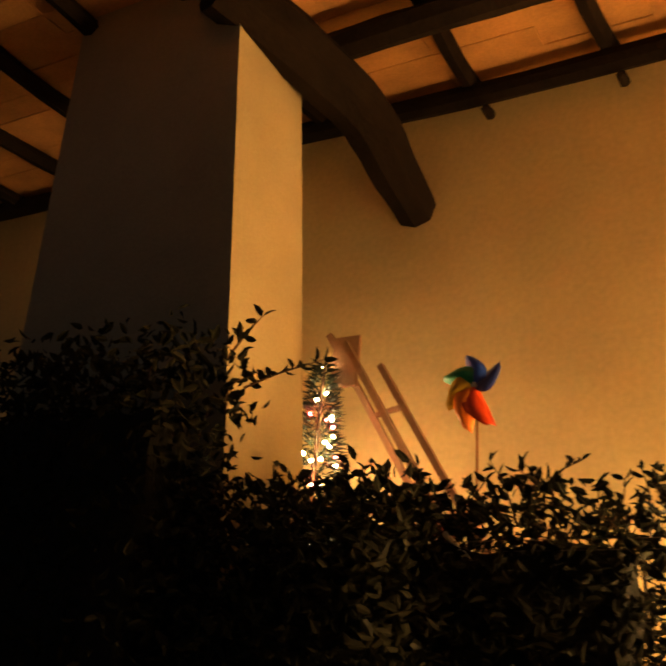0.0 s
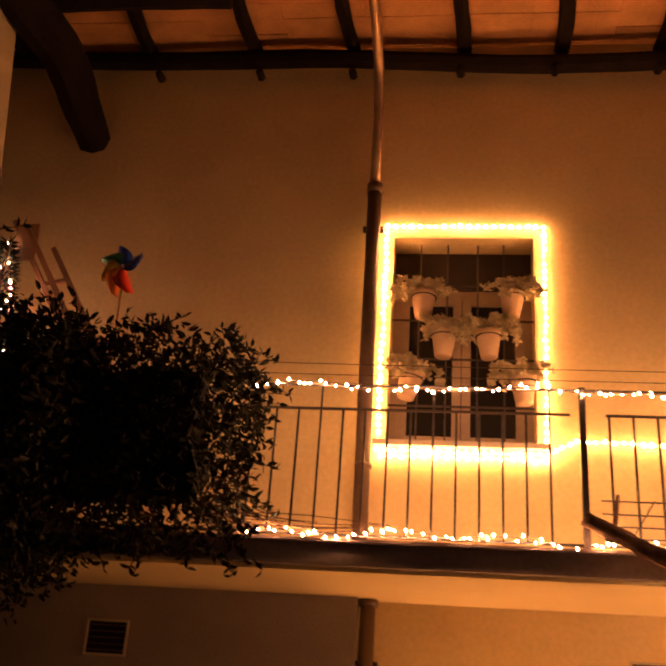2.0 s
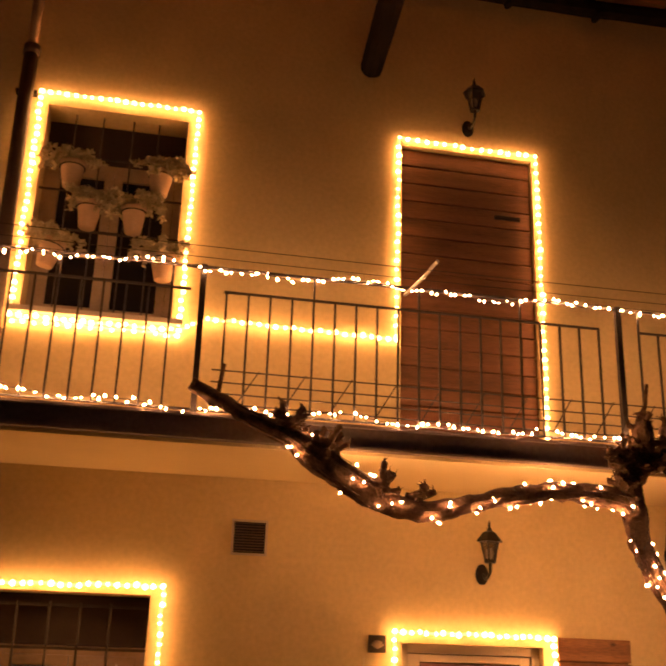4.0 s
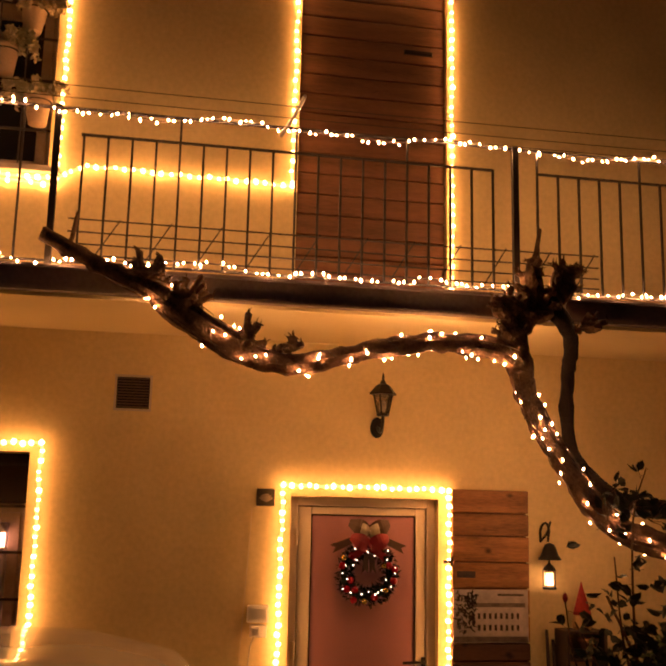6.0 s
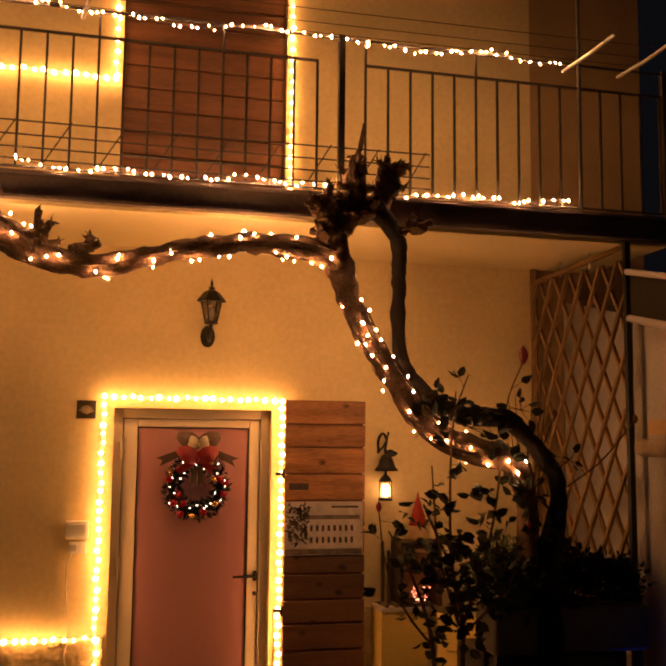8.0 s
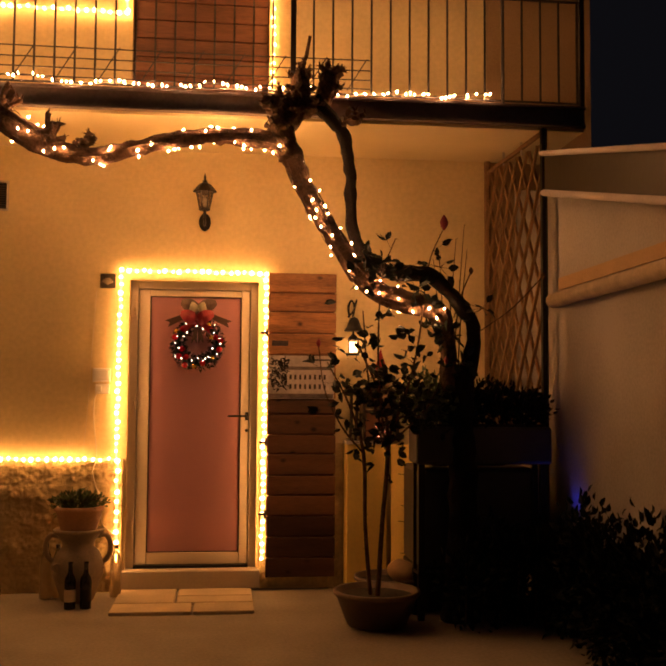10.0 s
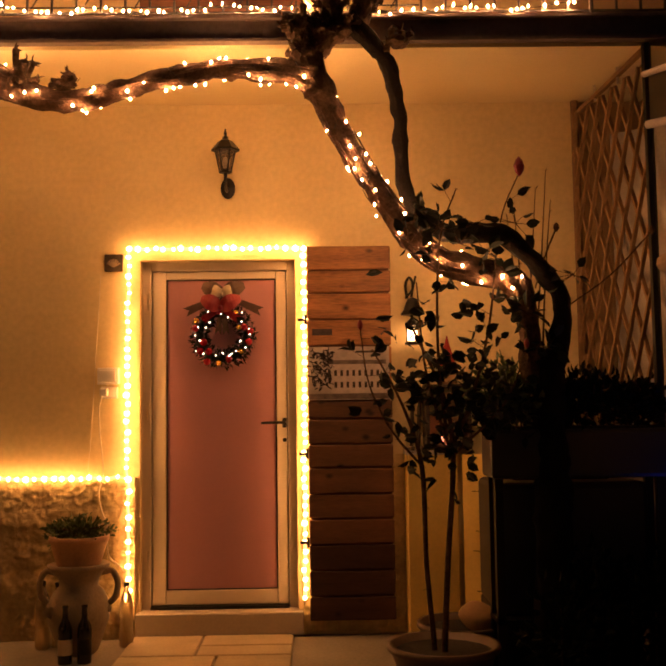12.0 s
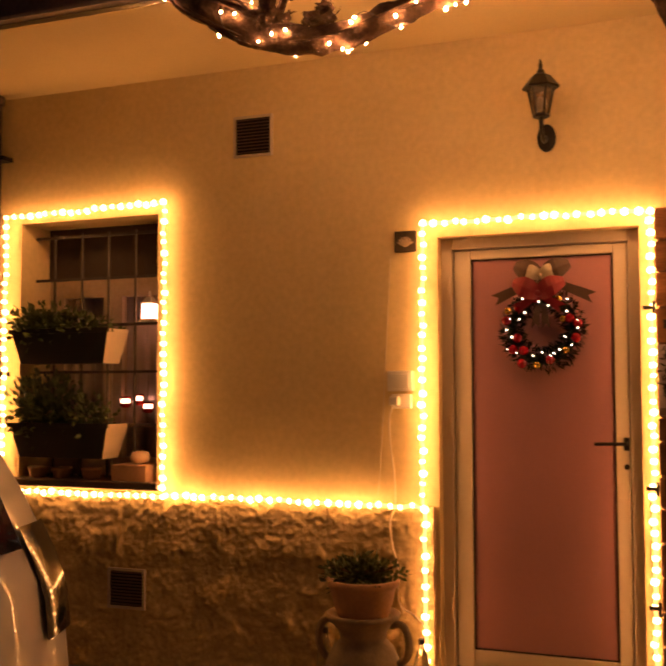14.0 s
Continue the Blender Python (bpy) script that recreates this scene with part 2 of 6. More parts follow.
def leaf(bm, at, way, size, wide=0.5, fold=0.25, roll=0.0):
    """One folded leaf with a pointed tip."""
    way = Vector(way).normalized()
    s = way.orthogonal().normalized()
    s = Matrix.Rotation(roll, 3, way) @ s
    n = way.cross(s)
    c = Vector(at)
    w = size * wide * 0.5
    k = n * (w * fold * 2)
    a, t = bm.verts.new(c), bm.verts.new(c + way * size - k * 0.4)
    m1, m2 = bm.verts.new(c + way * size * 0.33), bm.verts.new(c + way * size * 0.68)
    for g in (1, -1):
        l1 = bm.verts.new(c + way * size * 0.28 + s * (w * 0.92 * g) + k)
        l2 = bm.verts.new(c + way * size * 0.66 + s * (w * 0.80 * g) + k * 0.8)
        for f in ((a, m1, l1), (m1, m2, l2, l1), (m2, t, l2)):
            bm.faces.new(f)


def blob_mesh(name, r, material, sub=1):
    bm = bmesh.new()
    bmesh.ops.create_icosphere(bm, subdivisions=sub, radius=r)
    return mesh_of(name, bm, material, True)


def wall_with_holes(name, x0, x1, z0, z1, y0, y1, holes, material, label):
    """A wall with real thickness, cut into blocks round its openings."""
    xs = sorted({x0, x1, *[h[0] for h in holes], *[h[1] for h in holes]})
    zs = sorted({z0, z1, *[h[2] for h in holes], *[h[3] for h in holes]})
    bm = bmesh.new()
    solid = {}
    grid = {}

    def vert(x, y, z):
        key = (round(x, 4), round(y, 4), round(z, 4))
        if key not in grid:
            grid[key] = bm.verts.new(key)
        return grid[key]

    for i in range(len(xs) - 1):
        for k in range(len(zs) - 1):
            cx, cz = (xs[i] + xs[i + 1]) / 2, (zs[k] + zs[k + 1]) / 2
            solid[i, k] = not any(h[0] < cx < h[1] and h[2] < cz < h[3] for h in holes)
    for (i, k), full in solid.items():
        if not full:
            continue
        a, b, c, d = xs[i], xs[i + 1], zs[k], zs[k + 1]
        bm.faces.new([vert(a, y0, c), vert(b, y0, c), vert(b, y0, d), vert(a, y0, d)])
        bm.faces.new([vert(a, y1, c), vert(a, y1, d), vert(b, y1, d), vert(b, y1, c)])
        if not solid.get((i - 1, k)):
            bm.faces.new([vert(a, y0, c), vert(a, y0, d), vert(a, y1, d), vert(a, y1, c)])
        if not solid.get((i + 1, k)):
            bm.faces.new([vert(b, y0, c), vert(b, y1, c), vert(b, y1, d), vert(b, y0, d)])
        if not solid.get((i, k - 1)):
            bm.faces.new([vert(a, y0, c), vert(a, y1, c), vert(b, y1, c), vert(b, y0, c)])
        if not solid.get((i, k + 1)):
            bm.faces.new([vert(a, y0, d), vert(b, y0, d), vert(b, y1, d), vert(a, y1, d)])
    return thing(name, label, "wall", kind="structure", bm=bm, material=material)


# ---------------- large structure ----------------
ground = bmesh.new()
bmesh.ops.create_grid(ground, x_segments=60, y_segments=60, size=60)
for v in ground.verts:
    v.co.z = 0.006 * noise.noise(v.co * 0.7)
thing("ground", "worn concrete yard in front of the house", "ground", at=(0, -20, 0), kind="structure", bm=ground, material=CONCRETE)

UWIN = (-3.05, -2.08, 4.235, 5.75)
UDOOR = (-0.50, 0.52, 3.37, 5.79)
LWIN = (-2.96, -2.05, 1.0, 2.47)
DOOR = (-0.48, 0.46, 0.11, 2.25)
wall_with_holes("wall_facade", -12.0, 2.20, -0.1, 7.6, 0.0, 0.42, [UWIN, UDOOR, LWIN, DOOR], PLASTER,
                "cream plastered facade of an old two storey house")
thing("wall_facade_end", "brown plastered end bay of the facade", "wall", kind="structure",
      bm=boxes((2.2, 3.04, 0.002, 0.42, -0.1, 7.6)), material=PLASTER_BROWN)
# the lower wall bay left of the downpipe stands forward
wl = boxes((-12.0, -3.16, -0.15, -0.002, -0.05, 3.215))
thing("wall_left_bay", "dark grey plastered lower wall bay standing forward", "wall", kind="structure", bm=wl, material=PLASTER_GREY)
thing("wall_back", "plain plastered back wall of the house", "wall", kind="structure",
      bm=boxes((-12.0, 3.04, 5.0, 5.2, 0, 7.6)), material=PLASTER)
thing("wall_side_east", "plain plastered side wall of the house", "wall", kind="structure",
      bm=boxes((2.85, 3.04, 0.42, 5.0, 0, 7.6)), material=PLASTER)
thing("wall_side_west", "plain plastered side wall of the house", "wall", kind="structure",
      bm=boxes((-12.0, -11.8, 0.42, 5.0, 0, 7.6)), material=PLASTER)
# dark coloured sheets stand in for the unlit rooms behind the openings
thing("room_sheet_upper", "dark sheet for the unlit room behind the upper openings", "wall", kind="structure",
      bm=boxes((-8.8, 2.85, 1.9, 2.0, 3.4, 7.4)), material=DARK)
thing("room_sheet_lower", "dark sheet for the unlit room behind the lower openings", "wall", kind="structure",
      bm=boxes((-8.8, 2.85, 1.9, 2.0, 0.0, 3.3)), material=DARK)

# balcony
slab = thing("balcony", "long concrete balcony with a dark steel edge", "balcony", kind="structure")
part("soffit", boxes((-7.4, 2.62, -0.93, -0.001, 3.215, 3.33)), SOFFIT, slab, "cream plastered underside")
part("floor_tiles", boxes((-7.4, 2.62, -0.94, -0.001, 3.331, 3.36)), STONE, slab, "stone balcony floor")
edge = boxes((-7.4, 2.62, -0.95, -0.932, 3.235, 3.375), (-7.4, 2.62, -0.985, -0.951, 3.235, 3.25), (-7.4, 2.62, -0.985, -0.951, 3.36, 3.375))
part("edge_channel", edge, STEEL, slab, "dark painted steel channel")

# rough plinth under the lower window and beside the door
def plinth(x0, x1, z0, z1, depth, parent, name, seed):
    bm = bmesh.new()
    nx, nz = int((x1 - x0) / 0.0115), int((z1 - z0) / 0.0115)
    grid = []
    for k in range(nz + 1):
        row = []
        for i in range(nx + 1):
            x, z = x0 + (x1 - x0) * i / nx, z0 + (z1 - z0) * k / nz
            p = Vector((x, seed, z))
            h = 0.014 * noise.noise(p * 8) + 0.030 * abs(noise.noise(p * 17)) * abs(noise.noise(p * 5)) * 2 + 0.018 * abs(noise.noise(p * 34)) + 0.010 * noise.noise(p * 60)
            h *= min(1, (z1 - z) * 30 + 0.25)
            row.append(bm.verts.new((x, -depth - max(h, -0.012), z)))
        grid.append(row)
    for a, b in zip(grid, grid[1:]):
        for i in range(nx):
            bm.faces.new((a[i], a[i + 1], b[i + 1], b[i]))
    top = [bm.verts.new((v.co.x, -0.001, z1)) for v in grid[-1]]
    for i in range(nx):
        bm.faces.new((grid[-1][i], grid[-1][i + 1], top[i + 1], top[i]))
    for col in (0, -1):
        e = [bm.verts.new((row[col].co.x, -0.001, row[col].co.z)) for row in grid]
        for a in range(nz):
            bm.faces.new((grid[a][col], e[a], e[a + 1], grid[a + 1][col]))
    return thing(name, "rough thrown lime render plinth along the wall foot", "plinth", kind="structure", bm=bm, material=RUBBLE, smooth=True)


plinth(-3.02, -0.50, -0.02, 0.945, 0.022, None, "plinth_west", 3)
plinth(0.49, 1.10, 0.02, 1.06, 0.012, None, "plinth_east", 9)

# ---------------- roof ----------------
def roof_z(y):
    return 7.46 + 0.12 * y


roof = thing("eaves", "wide timber eaves with rafters and terracotta boards", "roof", kind="structure")
# boards between rafters
for_b = bmesh.new()
rows = 14
ys = [0.35 - 0.19 * k for k in range(rows)]
for k in range(rows - 1):
    y0, y1 = ys[k], ys[k + 1]
    for x in np.arange(-12.0, 2.9, 0.62):
        z0, z1 = roof_z(y0) + 0.004 * ((k * 7 + int(x * 3)) % 3), roof_z(y1) + 0.004 * ((k * 5 + int(x * 3)) % 3)
        vs = [for_b.verts.new(c) for c in ((x, y0, z0), (x + 0.618, y0, z0), (x + 0.618, y1 + 0.003, z1), (x, y1 + 0.003, z1),
                                           (x, y0, z0 + 0.03), (x + 0.618, y0, z0 + 0.03), (x + 0.618, y1 + 0.003, z1 + 0.03), (x, y1 + 0.003, z1 + 0.03))]
        for f in ((0, 3, 2, 1), (4, 5, 6, 7), (0, 1, 5, 4), (1, 2, 6, 5), (2, 3, 7, 6), (3, 0, 4, 7)):
            for_b.faces.new([vs[j] for j in f])
part("terracotta_boards", for_b, TILE, roof, "terracotta boards laid on the rafters", kind="stuff")
rt = bmesh.new()
a = [rt.verts.new(c) for c in ((-12.2, -2.2, roof_z(-2.2) + 0.036), (3.1, -2.2, roof_z(-2.2) + 0.036), (3.1, 6, roof_z(-2.2) + 2.2), (-12.2, 6, roof_z(-2.2) + 2.2))]
rt.faces.new(a)
b = [rt.verts.new(v.co + Vector((0, 0, 0.12))) for v in a]
rt.faces.new(list(reversed(b)))
for i in range(4):
    rt.faces.new((a[i], b[i], b[(i + 1) % 4], a[(i + 1) % 4]))
part("roof_cover", rt, TILE, roof, "tiled roof slope")
rafter_x = [-11.7, -11.0, -10.3, -9.6, -8.9, -8.2, -7.5, -6.8, -6.1, -5.02, -4.19, -3.43, -2.60, -1.86, -1.12, -0.4, 0.35, 1.1, 1.85, 2.6]
for x in rafter_x:
    bm = bmesh.new()
    pts = [(x + 0.03 * math.sin(y * 3 + x * 9), y, roof_z(y) - 0.065, 0.058) for y in np.linspace(0.3, -2.05, 12)]
    tube(bm, pts, seg=6, rough=0.12, seed=int(x * 10) + 99)
    part("rafter", bm, BEAM, roof, smooth=False)
bm = bmesh.new()
tube(bm, [(x, -0.12 + 0.02 * math.sin(x * 2.1), 7.205 + 0.012 * math.sin(x * 1.3) + 0.02 * min(2.5, max(0, -2.0 - x)) + 0.05 * min(1.5, max(0, -4.3 - x)), 0.07) for x in np.arange(-11.9, 3.0, 0.3)], seg=8, rough=0.1, seed=4)
part("wall_plate", bm, BEAM, roof, "dark round wall plate beam")
bm = bmesh.new()
tube(bm, [(x, -0.96 + 0.01 * math.sin(x * 3), 7.135, 0.09) for x in np.arange(-6.6, -4.1, 0.2)], seg=8, rough=0.1, seed=5)
part("purlin", bm, BEAM, roof, "short dark purlin")
for x in (-4.94, -4.14, -3.42, -2.6, -1.9, -1.15, 0.35, 1.1):
    bm = bmesh.new()
    tube(bm, [(x, -0.06, 7.15, 0.035), (x, -0.15, 7.13, 0.03), (x, -0.18, 7.11, 0.012)], seg=6, rough=0.1)
    part("peg", bm, BEAM, roof)
# big crooked bracket beam by the pillar
bm = bmesh.new()
tube(bm, smooth_path([(-5.43, 0.1, 6.60, 0.13), (-5.43, -0.3, 6.70, 0.15), (-5.45, -0.7, 6.84, 0.165), (-5.52, -0.96, 6.90, 0.17), (-5.66, -1.35, 6.98, 0.17), (-5.80, -1.7, 7.03, 0.17)], 0.1), seg=8, rough=0.06, seed=8)
part("bracket_beam", bm, BEAM, roof, "massive crooked oak bracket beam")
bm = bmesh.new()
tube(bm, [(-0.745, 0.05, 6.41, 0.085), (-0.745, -0.25, 6.49, 0.09), (-0.745, -0.5, 6.56, 0.094), (-0.745, -0.76, 6.64, 0.096)], seg=12, rough=0.03, seed=9)
part("bracket_log", bm, BEAM, roof, "round log bracket")

# buttress pillar at the west end of the balcony
bm = bmesh.new()
q = [(1, -1.58), (1, -0.97), (0, -0.97), (0, -1.58)]
lo = [bm.verts.new((-4.85 if east else -6.39, y, 0)) for east, y in q]
hi = [bm.verts.new((-5.77 if east else -6.86, y, roof_z(y) + 0.02)) for east, y in q]
for i in range(4):
    bm.faces.new((lo[i], lo[(i + 1) % 4], hi[(i + 1) % 4], hi[i]))
bm.faces.new(hi)
thing("buttress", "tall battered plaster buttress carrying the eaves", "pillar", kind="structure", bm=bm, material=AGED_PLASTER)


# ---------------- rope lights ----------------
BULB_ROPE = blob_mesh("rope_bulb", 0.0175, ROPE_BULB)
BULB_STRING = blob_mesh("string_bulb", 0.0048, STRING_BULB)
BULB_RAIL = blob_mesh("rail_bulb", 0.0048, RAIL_BULB)


def rope(label, pts, step=0.07, seed=1, y=-0.025):
    """A warm rope light pinned to the wall along corner points (x, z)."""
    rnd = random.Random(seed)
    ob = thing("rope_light", label, "light rope", group="rope lights round the openings")
    path = []
    for (x0, z0), (x1, z1) in zip(pts, pts[1:]):
        n = max(1, round(math.hypot(x1 - x0, z1 - z0) / step))
        for k in range(n):
            t = k / n
            path.append((x0 + (x1 - x0) * t + rnd.uniform(-0.006, 0.006), y + rnd.uniform(-0.006, 0.004), z0 + (z1 - z0) * t + rnd.uniform(-0.006, 0.006)))
    path.append((pts[-1][0], y, pts[-1][1]))
    bm = bmesh.new()
    tube(bm, path, radius=0.009, seg=5)
    part("tube", bm, ROPE_TUBE, ob, "glowing clear plastic tube", smooth=True)
    for p in path:
        s = rnd.uniform(0.75, 1.15)
        piece("bulb", BULB_ROPE, ob, p, scale=(s, s, s))
    return ob


rope("warm lit rope light round the upper window", [(-2.02, 4.2), (-2.01, 5.82), (-3.10, 5.83), (-3.10, 4.165), (-2.02, 4.165), (-1.84, 4.26), (-1.2, 4.25), (-0.54, 4.24)], seed=1, y=-0.035, step=0.058)
# extra run beside the single sill rope, added for a thicker, brighter glow
rope("extra rope light run added to thicken the upper sill glow", [(-3.08, 4.125), (-2.03, 4.125)], seed=6, y=-0.03)
rope("warm lit rope light round the upper plank door", [(-0.54, 4.27), (-0.53, 5.83), (0.545, 5.82), (0.55, 3.42)], seed=2)
rope("warm lit rope light round the lower window", [(-1.98, 0.99), (-1.98, 2.52), (-3.02, 2.50), (-3.04, 0.98), (-3.0, 0.94), (-1.98, 0.94)], seed=3, y=-0.055, step=0.054)
rope("warm lit rope light along plinth and front door", [(-1.95, 0.95), (-0.55, 0.945), (-0.54, 2.315), (0.515, 2.31), (0.50, 0.23)], seed=4, y=-0.055, step=0.054)
rope("warm lit rope light beside the door foot", [(-0.54, 0.93), (-0.535, 0.22)], seed=5, y=-0.06)


# ---------------- windows and doors ----------------
def frame_bars(x0, x1, z0, z1, y0, y1, w):
    return boxes((x0, x0 + w, y0, y1, z0, z1), (x1 - w, x1, y0, y1, z0, z1), (x0 + w, x1 - w, y0, y1, z0, z0 + w), (x0 + w, x1 - w, y0, y1, z1 - w, z1))


def window(name, hole, label, deep):
    x0, x1, z0, z2 = hole
    z1 = z2 - 0.30
    w = thing(name, label, "window", kind="structure")
    part("window_frame", frame_bars(x0, x1, z0, z1, deep, deep + 0.06, 0.055), WIN_FRAME, w)
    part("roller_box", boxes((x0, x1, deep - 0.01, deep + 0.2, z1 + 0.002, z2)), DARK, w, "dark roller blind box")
    m = (x0 + x1) / 2
    for a, b in ((x0 + 0.057, m - 0.003), (m + 0.003, x1 - 0.057)):
        sash = part("sash", frame_bars(a, b, z0 + 0.057, z1 - 0.057, deep - 0.015, deep + 0.045, 0.06), WIN_FRAME, w)
        part("pane", boxes((a + 0.055, b - 0.055, deep + 0.012, deep + 0.018, z0 + 0.115, z1 - 0.115)), CLEAR_GLASS if "grille" in label else GLASS, sash).visible_shadow = "grille" not in label
    return w


UPPER_WINDOW = window("window_upper", UWIN, "old brown two leaf window with dark panes", 0.24)
part("window_sill", boxes((-3.13, -2.0, -0.06, 0.24, 4.195, 4.235), bevel=0.008), SILL, UPPER_WINDOW, "stone sill")
LOWER_WINDOW = window("window_lower", LWIN, "two leaf window behind an iron grille", 0.27)
part("window_sill", boxes((-3.05, -2.0, -0.085, 0.27, 0.972, 1.012), bevel=0.008), PIPE_DARK, LOWER_WINDOW, "dark stone sill")
bm = bmesh.new()
cols = []
for i in range(90):
    x = LWIN[0] + 0.06 + (LWIN[1] - LWIN[0] - 0.12) * i / 89
    y = 0.37 + 0.018 * math.sin(i * 0.75) + 0.008 * math.sin(i * 0.31)
    cols.append((bm.verts.new((x, y, 1.0)), bm.verts.new((x, y, 2.20))))
for a, b in zip(cols, cols[1:]):
    bm.faces.new((a[0], b[0], b[1], a[1]))
CUR = thing("curtain", "folded grey brown curtain behind the lower window", "curtain", bm=bm, material=CURTAIN, smooth=True)
sol = CUR.modifiers.new("thick", "SOLIDIFY")
sol.thickness = 0.004

# grille of the lower window
grille = thing("window_grille", "black iron bar grille in the lower window", "grille")
for z in (2.40, 2.15, 1.88, 1.61, 1.31):
    part("crossbar", boxes((LWIN[0], LWIN[1], 0.135, 0.147, z - 0.008, z + 0.008)), IRON, grille)
for x in (-2.83, -2.64, -2.46, -2.28):
    bm = bmesh.new()
    tube(bm, [(x, 0.141, 0.98), (x, 0.141, 2.42)], radius=0.008, seg=6)
    part("bar", bm, IRON, grille)
# grille of the upper window
grille = thing("window_grille", "thin iron bar grille in the upper window", "grille")
for z in (4.52, 4.86, 5.15, 5.42):
    part("crossbar", boxes((UWIN[0], UWIN[1], 0.092, 0.104, z - 0.006, z + 0.006)), IRON, grille)
for x in (-2.86, -2.67, -2.46, -2.28):
    bm = bmesh.new()
    tube(bm, [(x, 0.098, 4.2), (x, 0.098, 5.75)], radius=0.006, seg=6)
    part("bar", bm, IRON, grille)


def plank_mesh(w, t, h, seed):
    rnd = random.Random(seed)
    bm = box(bmesh.new(), -w / 2, w / 2, -t / 2, t / 2, -h / 2, h / 2, bevel=0.006)
    return bm


def plank_door(name, label, x0, x1, zs, y, material, gap=0.010):
    ob = thing(name, label, "shutter")
    part("backing", boxes((x0 + 0.01, x1 - 0.01, y + 0.012, y + 0.03, zs[0] + 0.01, zs[-1] - 0.01)), WOOD_DARK, ob)
    for k, (a, b) in enumerate(zip(zs, zs[1:])):
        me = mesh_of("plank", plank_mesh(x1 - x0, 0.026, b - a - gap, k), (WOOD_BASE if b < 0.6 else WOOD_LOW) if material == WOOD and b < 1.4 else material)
        piece("plank", me, ob, ((x0 + x1) / 2, y, (a + b) / 2), rot=(random.uniform(0.01, 0.035), random.uniform(-0.003, 0.003), random.uniform(-0.004, 0.004)))
    return ob


upper_door = plank_door("plank_door", "closed dark red brown plank door on the balcony", UDOOR[0] + 0.005, UDOOR[1] - 0.005,
                        list(np.linspace(3.37, 5.785, 18)), 0.05, WOOD_DARK)
zs = [0.09, 0.235, 0.385, 0.535, 0.685, 0.83, 0.985, 1.125, 1.275, 1.385, 1.55, 1.71, 1.87, 2.03, 2.17, 2.32]
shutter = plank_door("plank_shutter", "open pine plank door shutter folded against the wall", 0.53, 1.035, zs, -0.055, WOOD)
for z in (0.55, 1.07, 1.87):
    bm = boxes((0.475, 0.53, -0.075, -0.06, z - 0.009, z + 0.009), bevel=0.003)
    tube(bm, [(0.522, -0.08, z - 0.03), (0.522, -0.08, z + 0.03)], radius=0.008, seg=8)
    part("hinge", bm, BLACK, shutter, "black iron hinge")
part("latch", boxes((0.22, 0.42, 0.012, 0.03, 5.28, 5.31), bevel=0.004), BLACK, upper_door, "black iron latch")

# front door
door = thing("door_front", "closed front door with a salmon pink panel and beige frame", "door", kind="structure")
part("door_frame", boxes((-0.48, -0.425, 0.07, 0.20, 0.15, 2.25), (0.405, 0.46, 0.07, 0.20, 0.15, 2.25), (-0.425, 0.405, 0.07, 0.20, 2.195, 2.25), bevel=0.004), DOOR_FRAME, door)
leafd = part("door_leaf", boxes((-0.42, -0.337, 0.085, 0.15, 0.17, 2.19), (0.337, 0.40, 0.085, 0.15, 0.17, 2.19), (-0.337, 0.337, 0.085, 0.15, 0.17, 0.257), (-0.337, 0.337, 0.085, 0.15, 2.143, 2.19), bevel=0.006), DOOR_FRAME, door)
part("panel", boxes((-0.335, 0.335, 0.103, 0.125, 0.259, 2.141)), DOOR_PINK, leafd, "smooth salmon pink panel")
part("gasket", frame_bars(-0.3365, 0.3365, 0.2575, 2.1425, 0.094, 0.1028, 0.006), BLACK, leafd)
bm = boxes((0.372, 0.398, 0.066, 0.0845, 1.225, 1.285), bevel=0.004)
tube(bm, [(0.385, 0.07, 1.257), (0.385, 0.035, 1.257)], radius=0.009, seg=8)
tube(bm, [(0.39, 0.035, 1.257), (0.30, 0.03, 1.257), (0.245, 0.035, 1.255)], radius=0.008, seg=8)
part("handle", bm, BLACK, leafd, "black lever handle")
part("keyhole", lathe([(0.013, 0), (0.013, 0.006), (0.004, 0.007)], 12), BLACK, leafd, at=(0.385, 0.0845, 1.15)).rotation_euler = (radians(90), 0, 0)
for z in (0.45, 1.33, 2.0):
    bm = bmesh.new()
    tube(bm, [(-0.435, 0.062, z - 0.05), (-0.435, 0.062, z + 0.05)], radius=0.012, seg=8)
    part("hinge", bm, DOOR_FRAME, leafd)
part("threshold", boxes((-0.425, 0.405, 0.05, 0.2, 0.15, 0.168)), BLACK, door, "dark threshold strip")
thing("doorstep", "pale stone doorstep under the front door", "step", kind="structure",
      bm=boxes((-0.50, 0.49, -0.05, 0.42, 0.01, 0.148), bevel=0.01), material=SILL)

# ---------------- railing ----------------
rail = thing("balcony_railing", "thin dark iron balcony railing with upright bars", "railing")
RY = -0.95
for z, r, spans in ((4.245, 0.007, ((-7.2, 2.6),)), (4.105, 0.008, ((-7.2, -1.99), (-1.80, 0.505), (0.765, 2.6))), (3.40, 0.008, ((-7.2, 2.6),))):
    for x0, x1 in spans:
        part("rail", boxes((x0, x1, RY - r, RY + r, z - r * 0.7, z + r * 0.7)), IRON, rail)
for x in (-5.0, -1.925, 0.635, 2.6):
    part("post", boxes((x - 0.017, x + 0.017, RY - 0.017, RY + 0.017, 3.376, 4.26)), IRON, rail)
short = mesh_of("baluster", boxes((-0.006, 0.006, -0.006, 0.006, 3.4, 4.105)), IRON)
tall = mesh_of("baluster", boxes((-0.006, 0.006, -0.006, 0.006, 3.4, 4.245)), IRON)
k = 0
